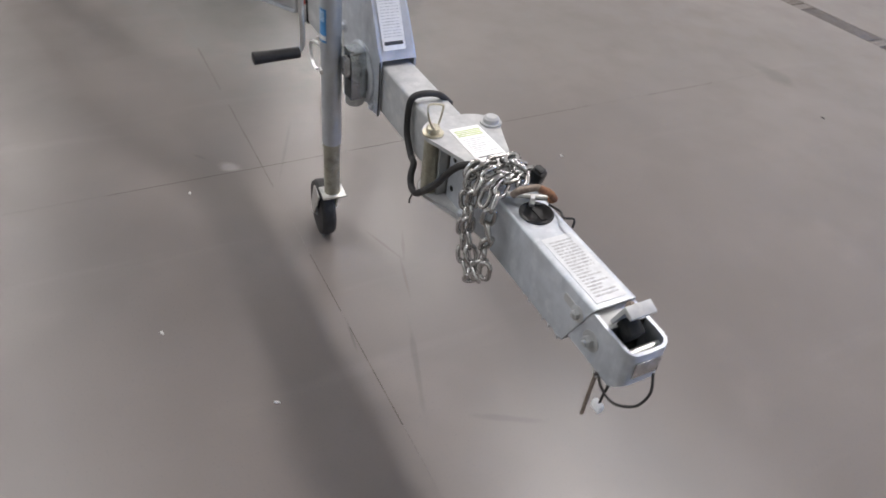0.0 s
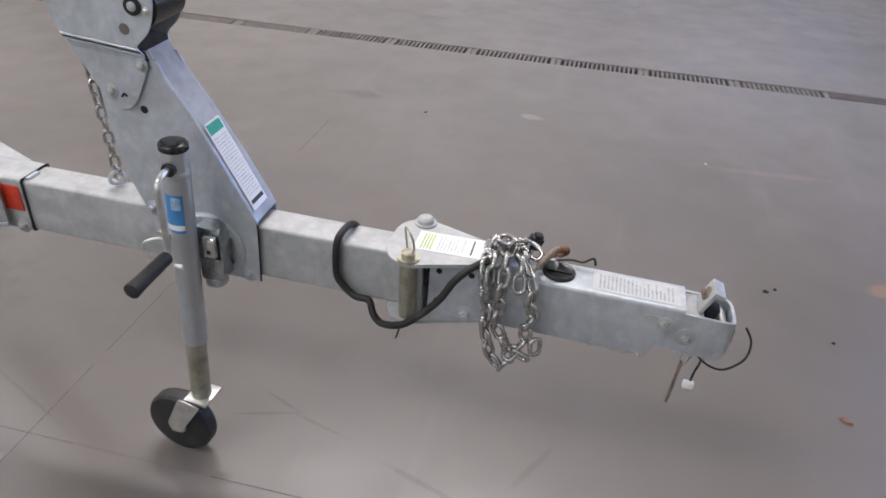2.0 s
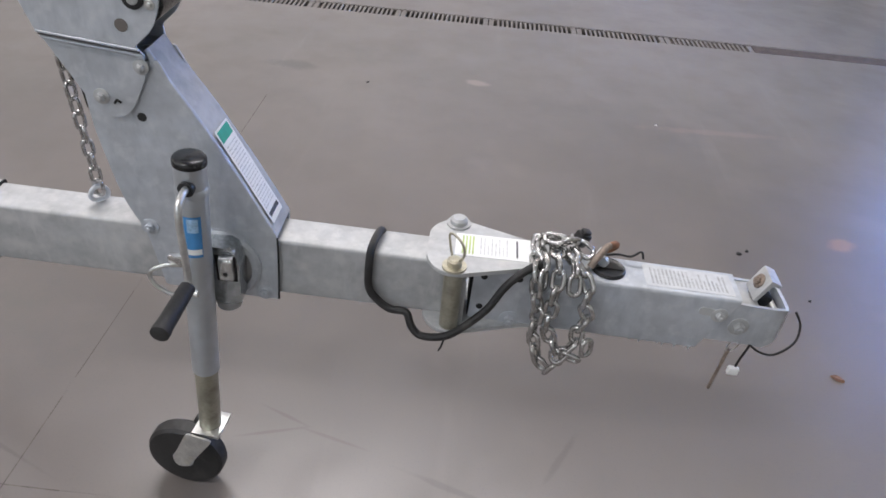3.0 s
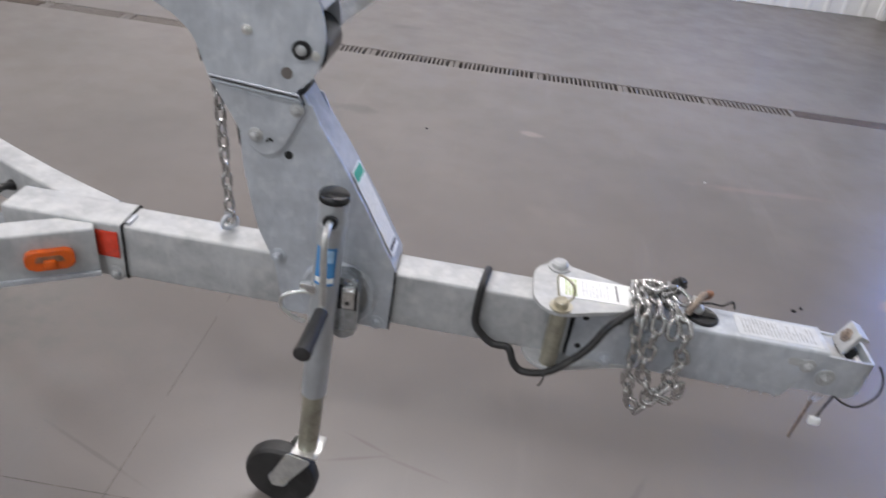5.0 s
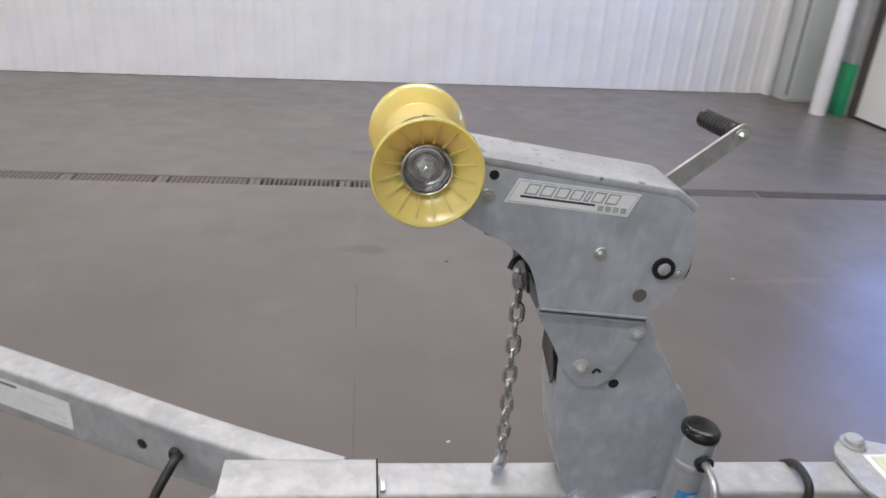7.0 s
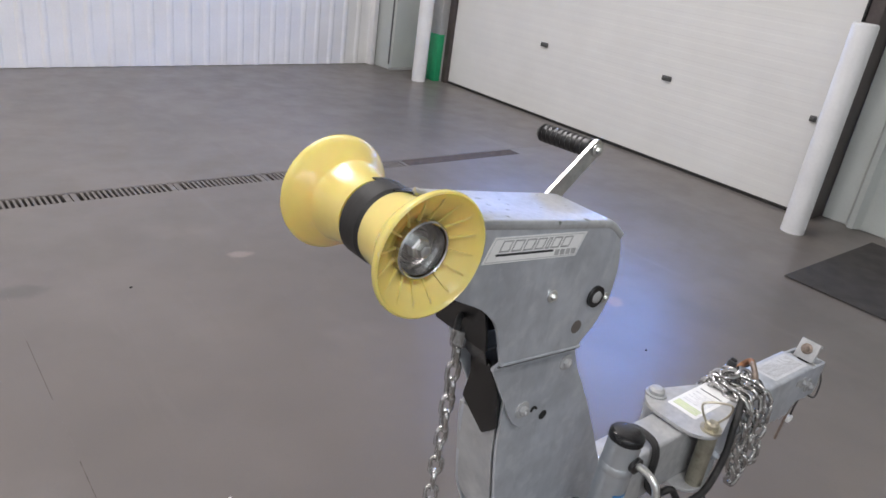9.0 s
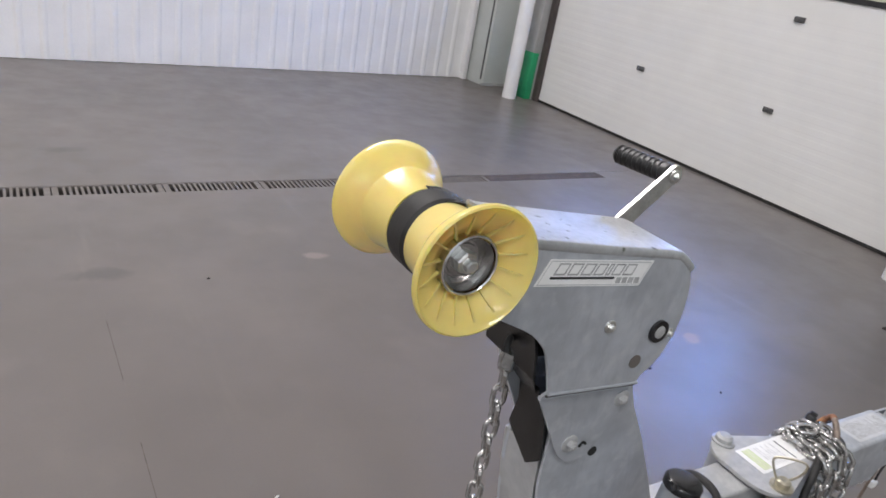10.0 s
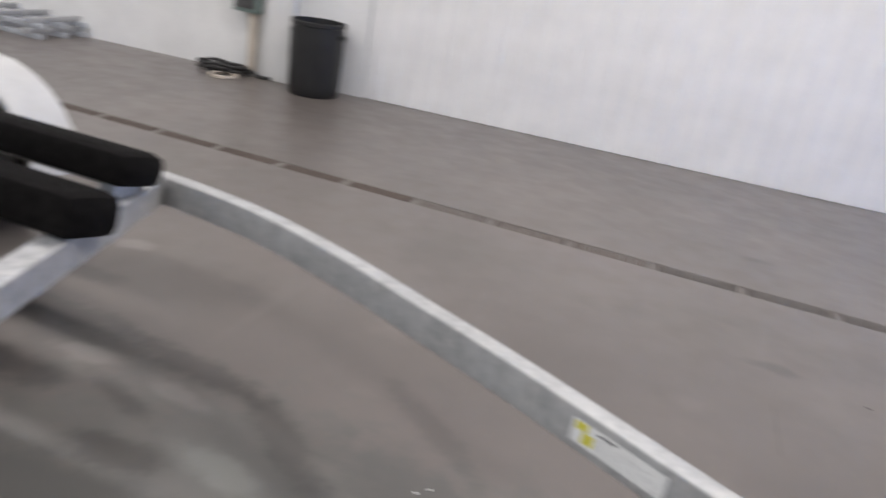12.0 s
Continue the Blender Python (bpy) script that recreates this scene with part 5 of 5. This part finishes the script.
part("tab_hole", lathe([(0, 0.0042), (0.0006, 0.0042)], (0.1245, -0.0904, 0.551), (0, -1, 0), 16), M["dark"], tab)
part("clamp_foot", lathe([(0.0, 0.018), (0.004, 0.022), (0.020, 0.023), (0.022, 0.020)], (0.112, -0.056, 0.4535), (0, 0, 1), 24), M["galv_dull"], bracket, "rounded lower lug of the clamp")
part("clamp_bolt", rod((0.074, -0.126, 0.534), (0.090, -0.128, 0.534), 0.006, 12), M["zinc"], bracket)
part("pull_tab", box(0.046, 0.078, -0.126, -0.112, 0.588, 0.606, 0.003), M["ring_steel"], bracket, "bright zinc tab of the wire pull")
part("pull_ring", wire([(0.072, -0.118, 0.584), (0.048, -0.128, 0.590), (0.020, -0.130, 0.578), (0.014, -0.130, 0.560), (0.024, -0.131, 0.544), (0.044, -0.132, 0.532), (0.058, -0.130, 0.528)], 0.0036, 6, 10), M["zinc"], bracket, "bent zinc wire pull")

# yoke where the rails leave the drawbar
yoke = part("yoke_sleeve", tube_bm(0.232, 0.084, 0.124, 0.005), M["galv_dull"], trailer, "galvanised sleeve joining rails to drawbar", matrix=tilted(-0.560, 0.603, -0.326, 0.598))
part("seam_band", tube_bm(0.003, 0.0850, 0.1255, 0.008), M["dark"], yoke, matrix=Matrix.Translation((0.232, 0, 0.0006)))
part("weld_tab", box(0.2375, 0.2460, -0.031, 0.002, -0.004, 0.0022, 0.0008), M["galv"], yoke, "small zinc-coated weld tab")
part("reflector", box(0.182, 0.226, -0.046, -0.0422, -0.074, -0.016, 0.0015), M["red"], yoke, "red rectangular reflector")
bolt(yoke, (0.214, -0.0425, -0.112), (0, -1, 0), 0.0095, material="galv_dull")

RAIL = [(-0.385, 0.042, 0.594), (-0.592, 0.136, 0.593), (-0.880, 0.286, 0.592), (-1.22, 0.460, 0.592), (-1.53, 0.604, 0.592), (-1.85, 0.742, 0.596), (-2.20, 0.868, 0.596), (-2.50, 0.925, 0.597), (-2.80, 0.950, 0.597), (-3.4, 0.960, 0.598), (-4.6, 0.960, 0.600)]
for s in (1, -1):
    pts = [(x, CY + s * (y - CY) * (1.0 if s > 0 else 1.0 + 0.24 * max(0.0, min(1.0, (x + 2.2) / 1.0))), z) for x, y, z in RAIL]
    bm = bmesh.new()
    add_sweep(bm, spline(pts, 6), rounded([(-0.028, -0.105), (0.028, -0.105), (0.028, 0), (-0.028, 0)], 0.007, 3))
    rail = part("side_rail", bm, M["galv_dull"], trailer, "curved galvanised side rail")
    bm = bmesh.new()
    lip = s * 0.0315
    add_sweep(bm, spline(pts, 6), rounded([(lip - 0.0035, -0.1035), (lip + 0.0035, -0.1035), (lip + 0.0035, -0.0930), (lip - 0.0035, -0.0930)], 0.002, 2))
    part("lower_lip", bm, M["galv"], rail, "pale lower lip of the rail")
    if s == 1:
        d = Vector((-0.34, 0.175, 0)).normalized()
        nv = Vector((-0.457, -0.889, 0))

        def on_face(x, z, out=0.0):
            """A point on the inner face of the rail."""
            near = min(spline(pts, 30), key=lambda p: abs(p.x + nv.x * 0.028 - x))
            return Vector((near.x, near.y, z)) + nv * (0.028 + out)

        lm = plane_frame(on_face(-1.070, 0.572, 0.0012), -d, (0, 0, 1))
        stick = part("rating_sticker", card(0.240, 0.060), M["sticker"], rail, "white rating sticker with yellow marks", matrix=Matrix.Translation((0, 0, -0.062)) @ lm)
        part("print", print_bars([(0.008, 0.036, 0.040, 0.057), (0.030, 0.008, 0.060, 0.036)]), M["yellow_print"], stick)
        part("print", print_bars([(0.068, 0.049, 0.114, 0.054)]), M["ink_dark"], stick)
        part("print", print_bars(text_rects(0.064, 0.225, 0.006, 0.044, 7, "x", 4, 0.30)), M["ink_faint"], stick)
        part("rail_hole", lathe([(0, 0.0100), (0.0010, 0.0100)], on_face(-0.718, 0.538), (-0.457, -0.889, 0), 18), M["dark"], rail)
        part("grommet", lathe([(0, 0.013), (0.006, 0.012), (0.010, 0.009)], on_face(-0.655, 0.545), (-0.45, -0.89, 0), 18), M["rubber"], rail)
    else:
        d = Vector((-0.30, -0.150, 0)).normalized()
        out = Vector((d.y, -d.x, 0))
        if out.y > 0:
            out = -out
        d = Vector((-0.207, -0.1166, 0)).normalized()
        cpos = Vector((-0.440, -0.0850, 0.541))
        lm = plane_frame(cpos, -d, (0, 0, 1))
        bm = prism(rounded([(-0.042, -0.020), (0.042, -0.020), (0.042, 0.020), (-0.042, 0.020)], 0.015, 5), "z", -0.004, 0.011, 0.003)
        for v in bm.verts:
            v.co = lm @ v.co
        lens = part("marker_light", bm, M["amber"], rail, "amber oval marker light")
        # recess shade painted as a thin brown patch on the lens
        bm = prism(rounded([(-0.026, -0.002), (0.026, -0.002), (0.020, 0.011), (-0.020, 0.011)], 0.005, 3), "z", 0.0108, 0.0116)
        for v in bm.verts:
            v.co = lm @ v.co
        part("recess_shade", bm, M["rust"], lens, "dark patch painted as shade in the lens recess")
        part("lens_boss", box(-0.011, 0.011, -0.017, 0.004, 0.009, 0.019, 0.004, lm), M["amber"], lens)
part("wiring_lead", wire([(-0.652, 0.130, 0.546), (-0.652, 0.090, 0.560), (-0.672, 0.055, 0.530), (-0.690, 0.045, 0.480), (-0.694, 0.040, 0.440), (-0.700, 0.030, 0.400)], 0.0078, 8, 12), M["rubber"], trailer, "black wiring lead from the rail")
part("wiring_lead", wire([(-0.640, -0.030, 0.480), (-0.690, -0.010, 0.476), (-0.740, 0.000, 0.466), (-0.800, 0.000, 0.440), (-0.860, -0.020, 0.420), (-0.94, -0.10, 0.46)], 0.0050, 8, 10), M["rubber"], trailer, "black wiring lead between the rails")
part("gusset", prism([(-0.556, 0.594), (-0.560, 0.500), (-0.652, 0.500), (-0.650, 0.506)], "y", -0.004, 0.002, 0.0008), M["galv"], trailer, "thin galvanised gusset behind the sleeve")

# rear of the frame: cross member, bunks, mudguard and wheel
part("cross_member", prism([(-2.74, CY + 0.93), (-2.47, CY), (-2.74, CY - 0.93), (-2.66, CY - 0.93), (-2.39, CY), (-2.66, CY + 0.93)], "z", 0.495, 0.592, 0.004), M["galv_dull"], trailer, "galvanised cross member")
for y in (0.70, 0.40, -0.37, -0.67):
    part("bunk_bracket", box(-2.73 + 0.20 * (1 - abs(y) / 0.93), -2.66 + 0.20 * (1 - abs(y) / 0.93), y - 0.05, y + 0.05, 0.590, 0.640, 0.004), M["galv"], trailer)
for y, z, tilt in ((0.72, 0.685, -14), (0.42, 0.655, -14), (-0.39, 0.655, 14), (-0.69, 0.685, 14)):
    low = 0.030 if abs(y) < 0.5 else 0.008
    bm = box(-2.1, 0.0, -0.105, 0.105, -0.052 - low, 0.052, 0.038)
    b = part("bunk", bm, M["carpet"], trailer, "black carpet-covered bunk", matrix=pose(-2.56 + 0.10 * (abs(y) < 0.5), y, z, tilt, 0, 0))
for s in (1, -1):
    y = CY + s * 1.26
    prof = []
    for k in range(15):
        t = math.pi * (k / 14)
        prof.append((-3.97 + 0.44 * math.cos(t), 0.30 + 0.44 * math.sin(t)))
    inner = [(-3.97 + (x + 4.0) * 0.975, 0.30 + (z - 0.30) * 0.975) for x, z in reversed(prof)]
    g = part("mudguard", prism(prof + inner, "y", y - 0.13, y + 0.13, 0.002), M["mudguard"], trailer, "white plastic mudguard")
    w = part("road_wheel", lathe([(-0.085, 0.17), (-0.09, 0.25), (-0.08, 0.295), (0.08, 0.295), (0.09, 0.25), (0.085, 0.17)], (-3.97, y, 0.295), (0, 1, 0), 40), M["tyre"], trailer, "black road tyre")
    part("rim", lathe([(-0.07, 0.168), (-0.02, 0.10), (0.02, 0.10), (0.07, 0.168)], (-3.97, y, 0.295), (0, 1, 0), 32), M["galv"], w)
    part("axle_arm", box(-3.975, -3.92, min(CY + s * 0.94, y), max(CY + s * 0.94, y), 0.40, 0.48), M["galv"], trailer)

# ---- chains ----
def link_mesh(pitch, wire_r, width):
    """One welded chain link lying in x-y, its length along x."""
    half, w = pitch / 2 + wire_r * 0.7, width / 2 - wire_r
    pts = []
    straight = half - w
    for k in range(7):
        t = -math.pi / 2 + math.pi * k / 6
        pts.append((straight + w * math.cos(t), w * math.sin(t), 0))
    for k in range(7):
        t = math.pi / 2 + math.pi * k / 6
        pts.append((-straight + w * math.cos(t), w * math.sin(t), 0))
    bm = wire(pts, wire_r, 1, 8, True)
    me = bpy.data.meshes.new("chain_link")
    for f in bm.faces:
        f.smooth = True
    bm.to_mesh(me)
    bm.free()
    me.materials.append(M["chain"])
    return me


def lay_chain(parent, me, pts, pitch, twist=0.0, jitter=0.0, closed=False, rng=None, face=None):
    """Links set end to end along a path, each turned a quarter against the last."""
    path = spline(pts, 16, closed)
    if closed:
        path.append(path[0])
    lens = [0.0]
    for a, b in zip(path, path[1:]):
        lens.append(lens[-1] + (b - a).length)
    count = int(lens[-1] / pitch)
    s = None
    for k in range(count):
        at = (k + 0.5) * lens[-1] / count
        i = max(j for j in range(len(lens)) if lens[j] <= at)
        i = min(i, len(path) - 2)
        f = (at - lens[i]) / max(1e-9, lens[i + 1] - lens[i])
        p = path[i].lerp(path[i + 1], f)
        d = (path[i + 1] - path[i]).normalized()
        if s is None:
            s = d.cross(Vector(face)).normalized() if face else d.orthogonal().normalized()
        s = (s - d * s.dot(d)).normalized()
        h = d.cross(s)
        m = Matrix((d, s, h)).transposed().to_4x4()
        m.translation = p
        turn = twist + (math.pi / 2) * (k % 2) + (rng.uniform(-jitter, jitter) if rng else 0)
        ob = new("chain_link", me)
        ob.parent = parent
        ob.matrix_basis = m @ Matrix.Rotation(turn, 4, "X")


rng = random.Random(4)
safety = thing("safety_chain", "galvanised safety chain looped several times round the drawbar", "chain", group="trailer chains")
big_link = link_mesh(0.0292, 0.0047, 0.0295)


LOOPS = (
    [(0.655, 0.062, 0.520), (0.650, 0.052, 0.588), (0.648, 0.000, 0.598), (0.650, -0.038, 0.594), (0.652, -0.050, 0.558), (0.662, -0.052, 0.515), (0.660, -0.052, 0.476), (0.666, -0.052, 0.439), (0.680, -0.052, 0.398), (0.700, -0.050, 0.374), (0.712, -0.052, 0.402), (0.704, -0.054, 0.435), (0.690, -0.056, 0.462), (0.682, -0.056, 0.490), (0.684, -0.056, 0.540), (0.686, -0.044, 0.592), (0.684, 0.000, 0.606), (0.684, 0.050, 0.594), (0.684, 0.064, 0.540)],
    [(0.690, 0.064, 0.520), (0.694, 0.054, 0.590), (0.704, 0.010, 0.604), (0.728, -0.030, 0.594), (0.741, -0.050, 0.568), (0.740, -0.054, 0.540), (0.748, -0.053, 0.512), (0.739, -0.052, 0.482), (0.738, -0.052, 0.450), (0.722, -0.054, 0.424), (0.708, -0.056, 0.404)],
    [(0.722, -0.056, 0.436), (0.734, -0.060, 0.420), (0.752, -0.060, 0.424), (0.760, -0.058, 0.446), (0.748, -0.058, 0.462)],
    [(0.728, 0.062, 0.530), (0.716, 0.066, 0.460), (0.700, 0.060, 0.430), (0.686, 0.066, 0.470), (0.684, 0.064, 0.540)],
    [(0.652, 0.062, 0.520), (0.660, 0.068, 0.450), (0.674, 0.066, 0.420), (0.690, 0.064, 0.520)],
    [(0.655, 0.060, 0.572), (0.656, 0.046, 0.600), (0.656, 0.004, 0.604), (0.660, -0.036, 0.598), (0.662, -0.052, 0.566)],
    [(0.713, 0.062, 0.570), (0.711, 0.046, 0.602), (0.712, 0.002, 0.608), (0.714, -0.036, 0.600), (0.716, -0.056, 0.562)],
    [(0.664, 0.030, 0.618), (0.690, 0.014, 0.622), (0.716, 0.022, 0.616), (0.742, 0.004, 0.604)],
)
for k, pts in enumerate(LOOPS):
    lay_chain(safety, big_link, pts, 0.0292, 0.3 + 0.37 * k, 0.25, False, rng)

shackle = thing("chain_shackle", "rusty steel bow shackle joined to the chain on the drawbar", "shackle")
part("bow", wire([(0.776, 0.046, 0.590), (0.788, 0.042, 0.602), (0.786, 0.030, 0.616), (0.774, 0.019, 0.6185)], 0.0066, 8, 12), M["rust"], shackle, "orange-brown rusted bow", smooth=60)
part("bow", wire([(0.775, 0.020, 0.6185), (0.768, 0.014, 0.618), (0.752, -0.004, 0.606), (0.742, -0.012, 0.592)], 0.0064, 8, 12), M["old_pin"], shackle, "greyer worn half of the bow", smooth=60)
part("pin", rod((0.734, -0.018, 0.590), (0.770, 0.050, 0.588), 0.0052, 14), M["zinc"], shackle)
part("pin_eye", lathe([(-0.004, 0.010), (0.004, 0.010)], (0.768, 0.012, 0.590), (0.5, 0.85, 0), 18), M["zinc"], shackle)
plug = thing("lead_plug", "small black plug tucked among the chain links", "plug")
part("body", box(-0.013, 0.013, -0.010, 0.010, 0, 0.030, 0.004, pose(0.722, 0.046, 0.596, 12, 18, 25)), M["plastic"], plug)
part("tip", box(-0.008, 0.008, -0.007, 0.007, 0.029, 0.036, 0.002, pose(0.722, 0.046, 0.596, 12, 18, 25)), M["rubber"], plug)

bow_chain = thing("bow_chain", "short steel safety chain hanging from winch to drawbar", "chain", group="trailer chains")
small_link = link_mesh(0.0255, 0.0035, 0.0225)
lay_chain(bow_chain, small_link, [(-0.141, 0.015, 0.952), (-0.139, 0.018, 0.900), (-0.137, 0.022, 0.800), (-0.135, 0.026, 0.700), (-0.134, 0.028, 0.607)], 0.0255, 0.15, 0.35, False, rng, (-0.25, -1, 0.2))
part("snap_hook", wire([(-0.160, 0.002, 0.962), (-0.152, 0.008, 0.974), (-0.136, 0.016, 0.974), (-0.130, 0.018, 0.956), (-0.141, 0.016, 0.942)], 0.0042, 6, 8), M["rubber"], bow_chain, "dark hook")
part("swivel", lathe([(0.0, 0.006), (0.003, 0.0085), (0.022, 0.0085), (0.025, 0.006)], (-0.143, 0.012, 0.930), (0.15, 0, 1), 18), M["dark_zinc"], bow_chain, "tarnished swivel")
eye = part("eye_bolt", wire([(-0.146, 0.016, 0.610), (-0.140, 0.022, 0.622), (-0.130, 0.030, 0.622), (-0.124, 0.036, 0.610), (-0.128, 0.034, 0.598), (-0.142, 0.020, 0.598)], 0.0042, 5, 8, True), M["galv"], bow_chain, "galvanised ring on the drawbar")

# ---- scraps on the floor ----
def scrap(name, label, x, y, sx, sy, turn, material, h=0.004):
    bm = bmesh.new()
    r = random.Random(int(x * 1000) + int(y * 777))
    n = 8
    ring = [(sx * r.uniform(0.7, 1.1) * math.cos(2 * math.pi * k / n), sy * r.uniform(0.7, 1.1) * math.sin(2 * math.pi * k / n)) for k in range(n)]
    lo = [bm.verts.new((a, b, 0.0004)) for a, b in ring]
    hi = [bm.verts.new((a * 0.8, b * 0.8, h * r.uniform(0.6, 1.2))) for a, b in ring]
    bm.faces.new(lo)
    bm.faces.new(list(reversed(hi)))
    for k in range(n):
        bm.faces.new((lo[k], lo[(k + 1) % n], hi[(k + 1) % n], hi[k]))
    ob = link(name, bm, M[material], matrix=pose(x, y, 0, 0, 0, turn))
    return tagged(ob, label, "debris")


scrap("leaf_scrap", "small blackened dry leaf scrap on the concrete", 1.439, 0.950, 0.012, 0.009, 20, "dark")
scrap("leaf_scrap", "curled reddish leaf scrap on the concrete", 1.562, 0.405, 0.018, 0.007, -35, "debris", 0.008)
scrap("dirt_crumb", "small dark crumb on the concrete", 1.470, 0.972, 0.009, 0.007, 70, "dark")
scrap("dirt_crumb", "tiny dark crumb on the concrete", 1.600, 0.735, 0.007, 0.005, 10, "dark")
scrap("dirt_crumb", "tiny dark crumb on the concrete", 0.03, 2.01, 0.007, 0.006, 10, "dark")
for x, y, t in ((1.316, 1.872, 10), (0.555, -0.411, 60), (-0.093, 0.800, 20), (-1.428, 0.603, 40), (-1.46, 0.57, 0), (-0.30, -0.42, 0), (0.25, -0.60, 15)):
    scrap("paper_scrap", "tiny white scrap lying on the concrete", x, y, 0.008, 0.004, t, "pale_scrap")
